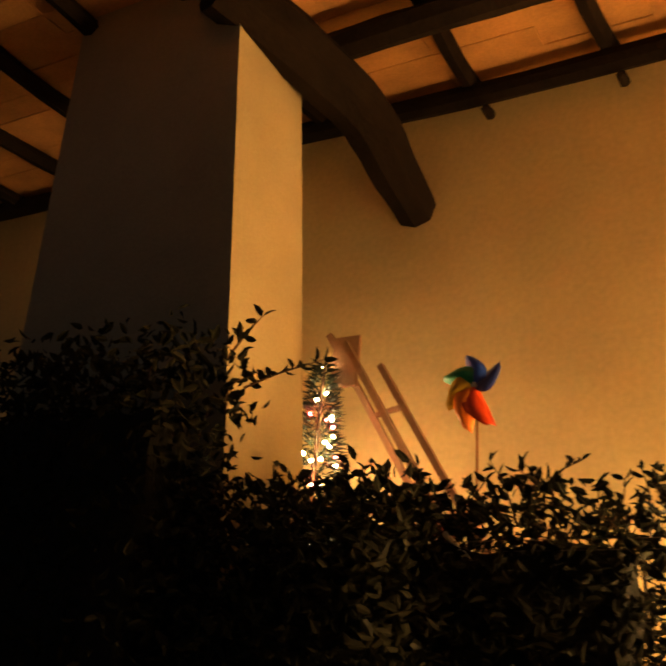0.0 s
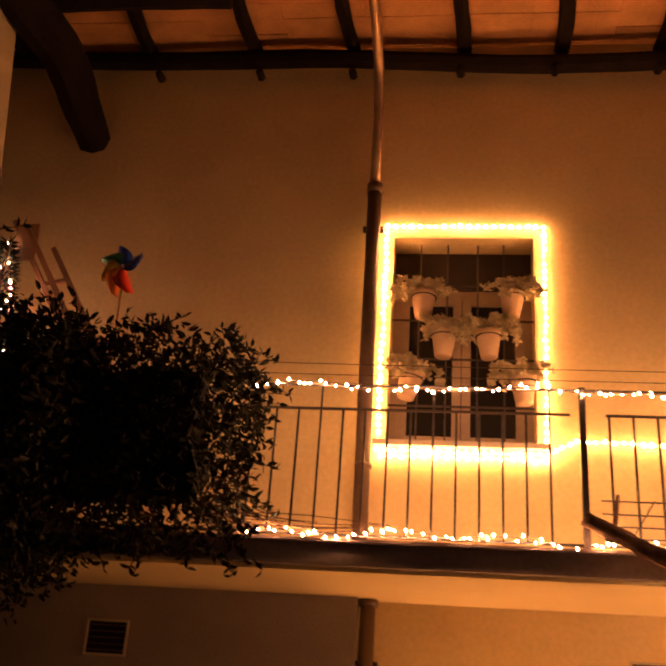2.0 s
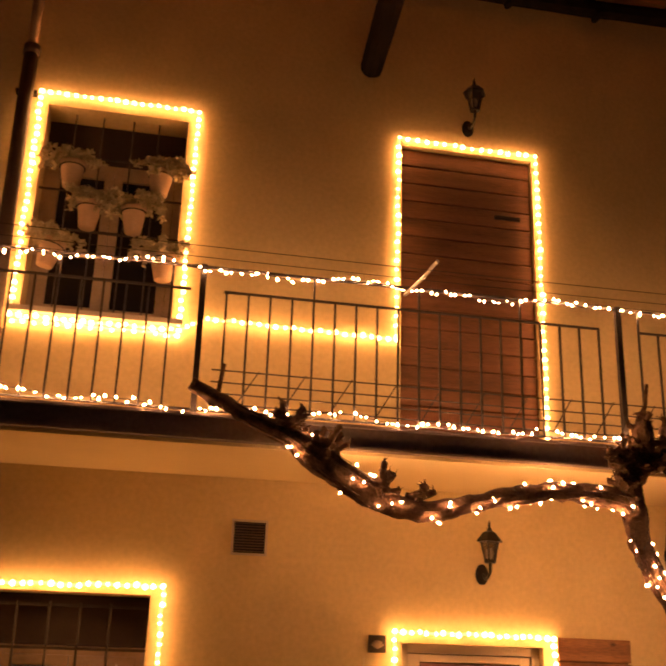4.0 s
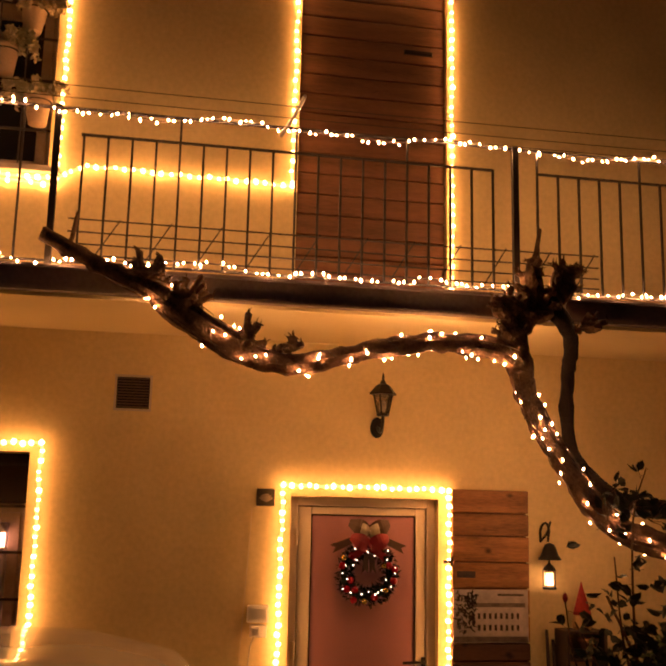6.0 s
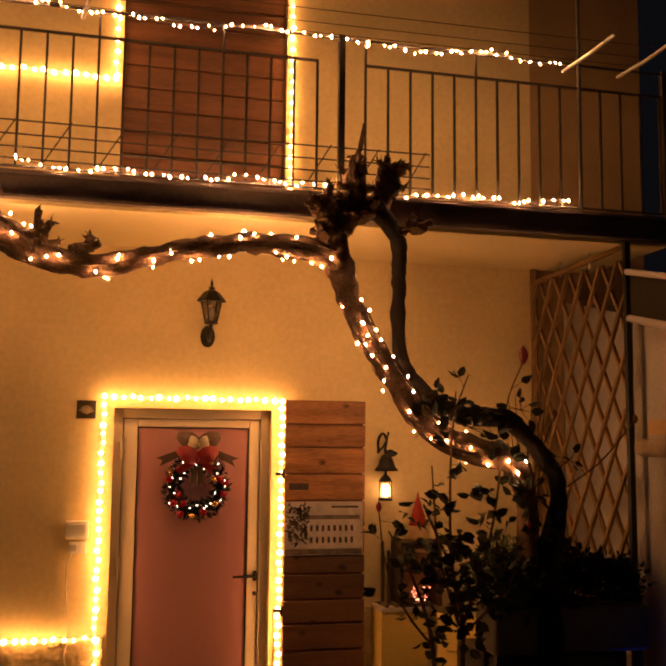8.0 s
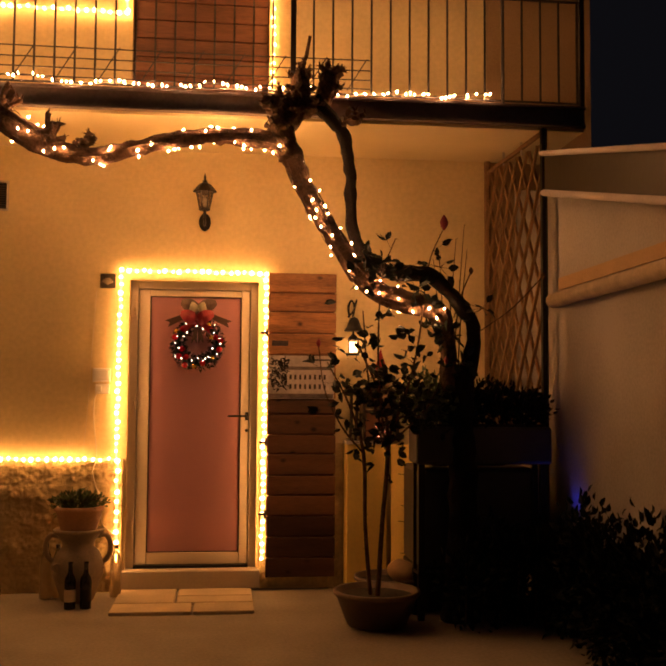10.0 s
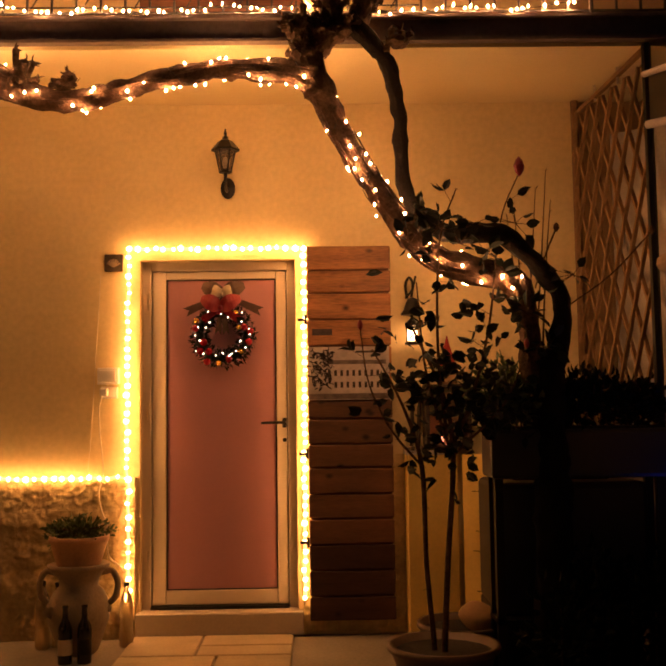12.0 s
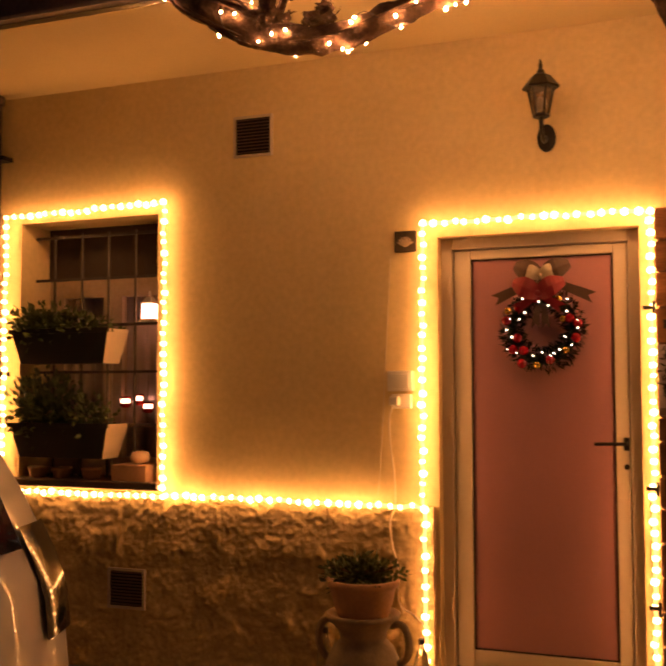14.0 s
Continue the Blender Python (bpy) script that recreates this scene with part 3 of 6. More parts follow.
for x in [-2.10 - 0.1245 * i for i in range(41)] + [-1.785 + 0.127 * i for i in range(19)] + [0.77 + 0.1285 * i for i in range(15)]:
    piece("baluster", tall if k % 5 == 0 else short, rail, (x, RY, 0))
    k += 1
# plant trellis of thin rods behind the bars
rack = thing("rod_trellis", "low thin rod trellis tied to the balcony railing", "trellis")
for z in (3.45, 3.51, 3.575, 3.645):
    bm = bmesh.new()
    tube(bm, [(-1.84, RY + 0.03, z), (0.0, RY + 0.03, z - 0.006), (1.15, RY + 0.03, z)], radius=0.0045, seg=5)
    part("rod", bm, IRON, rack)
for x in np.arange(-1.7, 1.1, 0.27):
    bm = bmesh.new()
    tube(bm, [(x, RY + 0.035, 3.44), (x + 0.13, RY + 0.035, 3.655)], radius=0.004, seg=5)
    part("strut", bm, IRON, rack)


def string_lights(label, pts, n, seed, amp=0.03, start=0.0):
    rnd = random.Random(seed)
    ob = thing("string_lights", label, "string lights", group="white string lights")
    path = smooth_path([(*p, 0) for p in pts], 0.03)
    bm = bmesh.new()
    cable = [(p[0], p[1] + amp * 0.5 * math.cos(k * 0.55), p[2] + amp * math.sin(k * 0.31 + seed)) for k, p in enumerate(path)]
    tube(bm, cable, radius=0.0025, seg=4)
    part("cable", bm, CABLE, ob)
    for k in range(n):
        c = cable[min(len(cable) - 1, int((k + rnd.random() * 0.7) / n * len(cable)))]
        s = rnd.uniform(0.7, 1.25)
        piece("bulb", BULB_RAIL, ob, (c[0], c[1] - 0.008, c[2] + rnd.uniform(-0.018, 0.012)), scale=(s * 0.85, s * 0.85, s * 1.6))
    return ob


string_lights("white string lights wound along the top rail", [(x, RY - 0.012, 4.235 + 0.018 * math.sin(x * 5)) for x in np.arange(-3.75, 2.12, 0.3)], 132, 11, 0.012)
string_lights("white string lights along the balcony edge", [(x, RY - 0.03, 3.41 + 0.012 * math.sin(x * 4)) for x in np.arange(-3.72, 2.16, 0.3)], 124, 12, 0.014)


# ---------------- downpipes, wires ----------------
pipe = thing("downpipe", "brown and copper downpipe beside the upper window", "pipe")
bm = bmesh.new()
tube(bm, [(-3.17, -0.10, 3.37), (-3.19, -0.10, 4.8), (-3.20, -0.10, 6.10)], radius=0.05, seg=12)
tube(bm, [(-3.20, -0.10, 6.06), (-3.20, -0.10, 6.13)], radius=0.058, seg=12)
tube(bm, [(-3.175, -0.10, 4.02), (-3.175, -0.10, 4.05)], radius=0.056, seg=12)
part("lower_pipe", bm, PIPE_DARK, pipe, "dark brown lower length", smooth=True)
bm = bmesh.new()
tube(bm, [(-3.20, -0.10, 6.10), (-3.20, -0.14, 6.7), (-3.20, -0.30, 7.0), (-3.20, -0.7, 7.12), (-3.20, -1.5, 7.04), (-3.20, -2.15, 6.94)], radius=0.038, seg=12)
part("upper_pipe", bm, COPPER, pipe, "copper upper length", smooth=True)
bm = boxes((-3.275, -3.13, -0.06, -0.001, 5.79, 5.81))
part("bracket", bm, BLACK, pipe)
pipe = thing("downpipe", "dark downpipe in the wall corner under the balcony", "pipe")
bm = bmesh.new()
tube(bm, [(-3.10, -0.085, 0.0), (-3.10, -0.085, 3.214)], radius=0.046, seg=12)
tube(bm, [(-3.10, -0.085, 3.17), (-3.10, -0.085, 3.212)], radius=0.058, seg=12)
part("pipe_length", bm, PIPE_DARK, pipe, smooth=True)
for z in (2.85, 1.6):
    part("bracket", boxes((-3.16, -3.03, -0.09, -0.001, z - 0.012, z + 0.012)), BLACK, pipe)

lines = thing("clothes_line", "clothes lines stretched between arms outside the railing", "clothes line")
for y in (-1.08, -1.2, -1.35):
    bm = bmesh.new()
    tube(bm, [(x, y, 4.22 - 0.02 * math.sin((x + 4.6) / 6.9 * math.pi)) for x in np.linspace(-4.6, 2.3, 24)], radius=0.0022, seg=4)
    part("wire", bm, CABLE, lines)
for x in (-4.6, -0.73, 1.95, 2.3):
    bm = bmesh.new()
    tube(bm, [(x, RY, 4.2), (x + 0.04, RY - 0.25, 4.215), (x + 0.06, RY - 0.47, 4.23)], radius=0.011, seg=6)
    part("arm", bm, mat("grey_arm", (0.4, 0.36, 0.3), 0.5, 0.5, vary=0.1) if x == -4.6 else bpy.data.materials["grey_arm"], lines, "grey metal arm")
bm = bmesh.new()
tube(bm, [(2.05, RY, 3.38), (2.05, RY, 4.9)], radius=0.012, seg=6)
part("pole", bm, IRON, lines)


# ---------------- vine ----------------
vine = thing("vine", "old gnarled bare vine trained along the balcony", "vine")
VY = -1.06
main = smooth_path([(-1.95, VY, 3.52, 0.036), (-1.77, VY, 3.42, 0.04), (-1.56, VY, 3.32, 0.045), (-1.37, VY, 3.25, 0.06), (-1.22, VY, 3.145, 0.08),
                    (-1.05, VY, 3.035, 0.075), (-0.92, VY, 2.97, 0.075), (-0.77, VY, 2.91, 0.06), (-0.58, VY, 2.91, 0.05), (-0.34, VY, 2.97, 0.048),
                    (-0.11, VY, 3.02, 0.05), (0.14, VY, 3.06, 0.052), (0.40, VY, 3.05, 0.06), (0.59, VY, 2.99, 0.07), (0.69, VY + 0.14, 2.84, 0.062),
                    (0.825, VY + 0.22, 2.62, 0.058), (0.96, VY + 0.19, 2.40, 0.058), (1.09, VY + 0.14, 2.20, 0.06), (1.25, VY + 0.10, 2.07, 0.065), (1.44, VY + 0.03, 2.01, 0.07),
                    (1.58, VY, 1.94, 0.068), (1.64, VY, 1.77, 0.055), (1.66, VY, 1.45, 0.055)], 0.03)
bm = bmesh.new()
tube(bm, [(p[0], p[1], p[2], p[3]) for p in main], seg=12, rough=0.14, seed=21)
for v in bm.verts:
    v.co += (Vector((noise.noise(v.co * 14), noise.noise(v.co * 14 + Vector((7, 0, 0))), noise.noise(v.co * 14 + Vector((0, 7, 0)))))) * 0.016
rs = random.Random(91)
for k in range(90):
    i = rs.randrange(4, len(main) - 14)
    a = rs.uniform(0, 6.28)
    q = []
    for j in range(rs.randrange(5, 12)):
        p = main[min(i + j, len(main) - 1)]
        q.append((p[0] + (p[3] + 0.004) * math.cos(a) * 0.75, p[1] - (p[3] + 0.006) * abs(math.sin(a)), p[2] + (p[3] + 0.004) * math.cos(a) * 0.75, 0.006))
    q[0], q[-1] = (*q[0][:3], 0.001), (*q[-1][:3], 0.001)
    tube(bm, q, seg=4)
part("main_stem", bm, BARK, vine, "thick peeling main stem", smooth=True)
dark = smooth_path([(0.76, VY, 3.31, 0.05), (0.86, VY + 0.04, 3.22, 0.046), (0.985, VY + 0.20, 3.12, 0.042), (1.055, VY + 0.42, 2.96, 0.038), (1.06, VY + 0.47, 2.74, 0.037), (1.09, VY + 0.43, 2.50, 0.043),
                    (1.19, VY + 0.25, 2.29, 0.048), (1.345, VY + 0.06, 2.205, 0.05), (1.51, VY, 2.19, 0.05), (1.67, VY, 2.06, 0.047), (1.80, VY, 1.88, 0.045),
                    (1.80, VY, 1.70, 0.046), (1.74, VY, 1.45, 0.07), (1.74, VY, 1.1, 0.085), (1.73, VY, 0.5, 0.09), (1.72, VY, -0.02, 0.12)], 0.03)
bm = bmesh.new()
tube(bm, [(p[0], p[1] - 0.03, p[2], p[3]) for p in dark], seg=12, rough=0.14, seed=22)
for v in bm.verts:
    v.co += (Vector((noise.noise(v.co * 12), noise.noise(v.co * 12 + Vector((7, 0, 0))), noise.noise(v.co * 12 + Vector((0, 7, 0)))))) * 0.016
part("trunk", bm, BARK_SHADED, vine, "twisted trunk with shade put into its bark colour", smooth=True)
rnd = random.Random(5)


def knot(cx, cz, rx, rz, n, seed, long=0.1):
    """A pruned head: stubby spurs and shaggy bark round a swelling."""
    r = random.Random(seed)
    bm = bmesh.new()
    bmesh.ops.create_icosphere(bm, subdivisions=3, radius=1)
    for v in bm.verts:
        f = 1 + 0.35 * noise.noise(v.co * 2.3 + Vector((seed, 0, 0))) + 0.15 * noise.noise(v.co * 6)
        v.co = Vector((cx + v.co.x * rx * f * 0.75, VY - 0.02 + v.co.y * 0.07 * f, cz + v.co.z * rz * f * 0.75))
    for k in range(n):
        a = r.uniform(-0.4, math.pi + 0.4)
        s = Vector((cx + rx * 0.55 * math.cos(a), VY + r.uniform(-0.07, 0.04), cz + rz * 0.55 * math.sin(a)))
        e = s + Vector((math.cos(a) * r.uniform(0.2, 1) * long, r.uniform(-0.06, 0.03), (0.3 + math.sin(a)) * r.uniform(0.3, 1) * long))
        tube(bm, [(*s, 0.022), (*((s + e) / 2 + Vector((r.uniform(-0.01, 0.01), 0, 0))), 0.017), (*e, 0.019), (*(e + (e - s) * 0.12), 0.006)], seg=6, rough=0.2, seed=k)
        for j in range(3):
            q = e + Vector((r.uniform(-0.03, 0.03), r.uniform(-0.03, 0.03), r.uniform(-0.02, 0.03)))
            leaf(bm, e, q - e + Vector((0, 0, 0.01)), 0.045, 0.35, roll=r.uniform(0, 6))
    return part("pruned_head", bm, BARK, vine, "knotted pruned head with spurs")


knot(0.54, 3.26, 0.11, 0.10, 14, 1, 0.06)
knot(0.68, 3.40, 0.075, 0.17, 12, 2, 0.05)
knot(0.86, 3.42, 0.085, 0.14, 14, 3, 0.05)
knot(0.70, 3.25, 0.12, 0.08, 8, 4, 0.04)
knot(-1.24, 3.19, 0.15, 0.09, 12, 5, 0.09)
knot(-0.90, 3.0, 0.08, 0.09, 8, 6, 0.08)
knot(-1.42, 3.33, 0.12, 0.04, 8, 7, 0.07)
knot(-0.68, 2.98, 0.07, 0.035, 5, 8, 0.07)
knot(0.54, 3.11, 0.09, 0.08, 10, 10, 0.05)
knot(1.02, 3.19, 0.075, 0.04, 6, 11, 0.04)
# limbs that tie the bend to the pruned heads
bm = bmesh.new()
tube(bm, smooth_path([(0.60, VY, 2.92, 0.06), (0.57, VY - 0.01, 3.07, 0.065), (0.57, VY, 3.20, 0.07), (0.66, VY, 3.31, 0.06), (0.68, VY, 3.48, 0.045)], 0.03), seg=12, rough=0.16, seed=31)
tube(bm, smooth_path([(0.60, VY, 3.16, 0.06), (0.70, VY - 0.02, 3.25, 0.06), (0.82, VY, 3.31, 0.06), (0.86, VY, 3.48, 0.05)], 0.03), seg=12, rough=0.16, seed=32)
for v in bm.verts:
    v.co += Vector((noise.noise(v.co * 15), noise.noise(v.co * 15 + Vector((7, 0, 0))), noise.noise(v.co * 15 + Vector((0, 7, 0))))) * 0.02
part("head_limb", bm, BARK, vine, "gnarled joint below the pruned heads", smooth=True)
bm = bmesh.new()
tube(bm, [(0.66, VY, 3.50, 0.016), (0.71, VY, 3.60, 0.014), (0.735, VY, 3.74, 0.010)], seg=6, rough=0.1)
part("stick", bm, BARK, vine)
bm = bmesh.new()
tube(bm, [(-1.84, VY, 3.40, 0.016), (-1.80, VY, 3.5, 0.014), (-1.78, VY, 3.64, 0.010)], seg=6, rough=0.1)
part("stick", bm, BARK, vine)

# string lights wound round the vine
rnd = random.Random(77)
vs = thing("string_lights", "white string lights wound round the vine stem", "string lights", group="white string lights")
cable, bulbs = [], []
for k, p in enumerate(main):
    if p[0] < -1.42 or p[2] < 1.92:
        continue
    a = k * 0.62 + rnd.uniform(-0.5, 0.5)
    f = main[min(k + 1, len(main) - 1)].xyz - main[max(k - 1, 0)].xyz
    f.normalize()
    up = Vector((0, 1, 0)).cross(f)
    c = p.xyz + (p[3] + 0.008) * (math.cos(a) * Vector((0, -1, 0)) + math.sin(a) * up)
    cable.append(c)
    for _ in range(rnd.choice((0, 1, 1, 2))):
        b = rnd.uniform(0, 6.28)
        out = math.cos(b) * Vector((0, -1, 0)) + math.sin(b) * up
        bulbs.append(p.xyz + out * (p[3] + rnd.uniform(0.006, 0.024)) + f * rnd.uniform(-0.015, 0.015))
bm = bmesh.new()
tube(bm, cable, radius=0.0025, seg=4)
part("cable", bm, CABLE, vs)
for c in bulbs:
    s = rnd.uniform(0.75, 1.2)
    piece("bulb", BULB_STRING, vs, c, scale=(s * 0.85, s * 0.85, s * 1.5))


# ---------------- lamps and fittings on the wall ----------------
def wall_lantern(x, z, size, label):
    """A six sided coach lantern on a curled wall arm; z is the middle of the wall plate."""
    ob = thing("wall_lantern", label, "lantern", at=(x, 0, z))
    s = size
    plate = lathe([(0.05 * s, 0), (0.05 * s, 0.008), (0.03 * s, 0.02), (0.012 * s, 0.03)], 18)
    p = part("wall_plate", plate, BLACK, ob, at=(0, -0.001, 0))
    p.rotation_euler = (radians(90), 0, 0)
    p.scale = (0.9, 1.35, 1)
    bm = bmesh.new()
    tube(bm, smooth_path([(0, -0.02, 0.0, 0.011 * s), (0, -0.09 * s, -0.035 * s, 0.010 * s), (0, -0.16 * s, 0.0, 0.010 * s), (0, -0.165 * s, 0.06 * s, 0.012 * s)], 0.012), seg=8)
    part("arm", bm, BLACK, ob, smooth=True)
    cy = -0.165 * s
    cage = bmesh.new()
    for k in range(6):
        a = math.pi * k / 3
        tube(cage, [(0.035 * s * math.cos(a), cy + 0.035 * s * math.sin(a), 0.07 * s), (0.062 * s * math.cos(a), cy + 0.062 * s * math.sin(a), 0.20 * s)], radius=0.005 * s, seg=5)
    lathe([(0.038 * s, 0.058), (0.042 * s, 0.064), (0.036 * s, 0.074)], 6, cage, (0, cy, 0.0))
    part("cage", cage, BLACK, ob)
    part("glass_body", lathe([(0.030 * s, 0.072 * s), (0.057 * s, 0.198 * s)], 6, None, (0, cy, 0)), mat("lantern_glass", (0.5, 0.42, 0.3), 0.2, vary=0.05, bump=0, trans=0.7) if "lantern_glass" not in bpy.data.materials else bpy.data.materials["lantern_glass"], ob, "frosted amber glass")
    cap = lathe([(0.085 * s, 0.195 * s), (0.088 * s, 0.203 * s), (0.07 * s, 0.225 * s), (0.045 * s, 0.255 * s), (0.02 * s, 0.268 * s), (0.016 * s, 0.285 * s), (0.008 * s, 0.29 * s), (0.010 * s, 0.305 * s), (0.003 * s, 0.335 * s)], 6, None, (0, cy, 0))
    part("cap", cap, BLACK, ob, "domed black cap with finial")
    part("bulb", lathe([(0.012 * s, 0.09 * s), (0.02 * s, 0.12 * s), (0.014 * s, 0.15 * s), (0.004 * s, 0.16 * s)], 10, None, (0, cy, 0)), WHITE_PLASTIC, ob, "unlit bulb", smooth=True)
    return ob


wall_lantern(0.055, 2.69, 0.98, "black six sided coach lantern over the front door, unlit")
wall_lantern(0.015, 6.0, 1.02, "black coach lantern high over the balcony door, unlit")


def vent(x0, x1, z0, z1, label, y=-0.001, n=11):
    ob = thing("wall_vent", label, "vent")
    part("frame", frame_bars(x0, x1, z0, z1, y - 0.014, y, 0.014), SILL, ob)
    part("backing", boxes((x0 + 0.014, x1 - 0.014, y - 0.003, y - 0.0005, z0 + 0.014, z1 - 0.014)), BLACK, ob)
    h = (z1 - z0 - 0.03) / n
    sl = mesh_of("slat", boxes((x0 + 0.015, x1 - 0.015, -0.006, 0.006, -0.0016, 0.0016)), PIPE_DARK)
    for k in range(n):
        piece("slat", sl, ob, (0, y - 0.008, z0 + 0.018 + h * (k + 0.4)), rot=(0.6, 0, 0))
    return ob


vent(-1.585, -1.36, 2.735, 2.955, "square slatted vent high in the wall under the balcony")
vent(-2.315, -2.085, 0.335, 0.55, "slatted cellar vent in the rough plinth", y=-0.045)
vent(-4.78, -4.52, 2.80, 3.01, "dark vent in the grey lower wall", y=-0.152, n=5)

plq = thing("tile_plaque", "small dark tile with a pale scallop shell relief", "plaque")
part("tile", boxes((-0.695, -0.585, -0.016, -0.001, 2.185, 2.29), bevel=0.003), mat("dark_tile", (0.05, 0.035, 0.02), 0.4, vary=0.2, scale=30), plq)
bm = bmesh.new()
for k in range(7):
    a = radians(-60 + 20 * k)
    c, e = Vector((-0.64, -0.018, 2.21)), Vector((-0.64 + 0.045 * math.sin(a), -0.018, 2.21 + 0.05 * math.cos(a)))
    tube(bm, [(*c, 0.003), (*((c + e) / 2), 0.005), (*e, 0.006)], seg=5)
part("shell", bm, URN, plq, "pale scallop relief")

sock = thing("socket_box", "white outdoor switch box with a lid", "socket")
part("box", boxes((-0.73, -0.60, -0.045, -0.001, 1.50, 1.60), bevel=0.008), WHITE_PLASTIC, sock)
part("lid", boxes((-0.715, -0.615, -0.053, -0.0452, 1.515, 1.585), bevel=0.004), WHITE_PLASTIC, sock)
sock = thing("socket_box", "small white outdoor socket with a plug in it", "socket")
part("box", boxes((-0.71, -0.61, -0.04, -0.001, 1.415, 1.485), bevel=0.006), WHITE_PLASTIC, sock)
part("plug", boxes((-0.705, -0.66, -0.09, -0.0405, 1.43, 1.475), bevel=0.008), WHITE_PLASTIC, sock, "white plug")
cab = bmesh.new()
tube(cab, smooth_path([(-0.69, -0.08, 1.43, 0), (-0.71, -0.07, 1.36, 0), (-0.715, -0.03, 1.22, 0), (-0.70, -0.025, 1.08, 0), (-0.69, -0.05, 0.95, 0), (-0.71, -0.07, 0.86, 0), (-0.68, -0.12, 0.76, 0), (-0.63, -0.2, 0.68, 0), (-0.62, -0.22, 0.52, 0), (-0.58, -0.1, 0.44, 0), (-0.53, -0.05, 0.36, 0)], 0.02), radius=0.0045, seg=6)
thing("power_cable", "pale power cable hanging from the socket", "cable", bm=cab, material=CABLE_PALE, smooth=True)
cab = bmesh.new()
tube(cab, smooth_path([(-0.72, -0.006, 2.16, 0), (-0.73, -0.006, 1.95, 0), (-0.745, -0.006, 1.7, 0)], 0.05) + smooth_path([(-0.76, -0.006, 1.4, 0), (-0.78, -0.006, 1.1, 0), (-0.79, -0.01, 0.99, 0)], 0.05), radius=0.0022, seg=4)
thing("thin_wire", "thin pale wire running down the wall", "cable", bm=cab, material=CABLE_PALE)

# hanging hook with bell shade and small lit lantern beside the shutter
hook = thing("hanging_lamp", "small lit lantern under an iron hook with a bell", "lantern")
bm = bmesh.new()
tube(bm, smooth_path([(1.14, -0.002, 2.0, 0.008), (1.13, -0.03, 2.08, 0.009), (1.15, -0.06, 2.12, 0.008), (1.17, -0.07, 2.08, 0.008), (1.16, -0.07, 2.0, 0.008)], 0.015), seg=6)
tube(bm, smooth_path([(1.13, -0.01, 2.0, 0.007), (1.17, -0.03, 2.05, 0.007), (1.19, -0.05, 2.13, 0.007)], 0.02), seg=6)
part("iron_hook", bm, BLACK, hook)
part("bell", lathe([(0.07, 1.89), (0.074, 1.895), (0.055, 1.92), (0.042, 1.96), (0.03, 1.985), (0.008, 1.995)], 16, None, (1.165, -0.085, 0)), BLACK, hook, "dark bell shaped shade", smooth=True)
part("lit_glass", lathe([(0.028, 1.735), (0.030, 1.74), (0.030, 1.795), (0.025, 1.81)], 10, None, (1.16, -0.085, 0)),
     mat("lamp_glow", (1, 0.8, 0.6), 0.4, vary=0, bump=0, emit=(1.0, 0.5, 0.2), power=6.5), hook, "glowing frosted glass", smooth=True)
bm = bmesh.new()
for k in range(5):
    a = 2 * math.pi * k / 5
    tube(bm, [(1.16 + 0.04 * math.cos(a), -0.085 + 0.04 * math.sin(a), 1.72), (1.16 + 0.04 * math.cos(a), -0.085 + 0.04 * math.sin(a), 1.83)], radius=0.003, seg=4)
lathe([(0.045, 1.71), (0.045, 1.725)], 10, bm, (1.16, -0.085, 0))
lathe([(0.045, 1.825), (0.03, 1.85), (0.008, 1.87), (0.006, 1.90)], 10, bm, (1.16, -0.085, 0))
part("cage", bm, BLACK, hook)

# ---------------- wreath ----------------
wr = thing("wreath", "dark green christmas wreath with red and gold baubles and ribbon bows", "wreath", at=(0.015, 0.045, 1.79))
r = random.Random(3)
bm = bmesh.new()
for k in range(1500):
    a, b = r.uniform(0, 2 * math.pi), r.uniform(0, 2 * math.pi)
    R, q = 0.145, 0.045 * math.sqrt(r.random())
    c = Vector(((R + q * math.cos(b)) * math.cos(a), -q * abs(math.sin(b)) + 0.02, (R + q * math.cos(b)) * math.sin(a)))
    d = Vector((math.cos(a) * math.cos(b), -abs(math.sin(b)) - 0.2, math.sin(a) * math.cos(b))) + Vector((r.uniform(-0.7, 0.7), r.uniform(-0.4, 0.2), r.uniform(-0.7, 0.7)))
    leaf(bm, c, d, r.uniform(0.025, 0.045), 0.22, roll=r.uniform(0, 6))
tube(bm, [(0.145 * math.cos(a), 0.01, 0.145 * math.sin(a), 0.022) for a in np.linspace(0, 2 * math.pi, 30)], seg=6)
part("fir_ring", bm, LEAF, wr, "dense green fir ring")
RED = mat("red_bauble", (0.26, 0.008, 0.015), 0.2, vary=0.05, bump=0)
GOLD = mat("gold_bauble", (0.75, 0.48, 0.1), 0.25, 0.8, vary=0.05, bump=0)
bau = {"r": blob_mesh("bauble", 0.024, RED, 2), "g": blob_mesh("bauble", 0.018, GOLD, 2)}
for a, rr, kind in ((215, .165, "r"), (200, .12, "r"), (230, .13, "r"), (262, .17, "g"), (285, .15, "r"), (318, .15, "g"), (8, .17, "r"), (20, .14, "r"), (345, .165, "r"), (25, .11, "g"), (60, .16, "g"),
                    (165, .17, "r"), (150, .18, "g"), (135, .15, "r"), (240, .185, "r"), (100, .15, "r"), (80, .15, "r")):
    piece("bauble", bau[kind], wr, (rr * math.cos(radians(a)), -0.035, rr * math.sin(radians(a))))
RIB = mat("red_ribbon", (0.24, 0.006, 0.016), 0.5, vary=0.1)
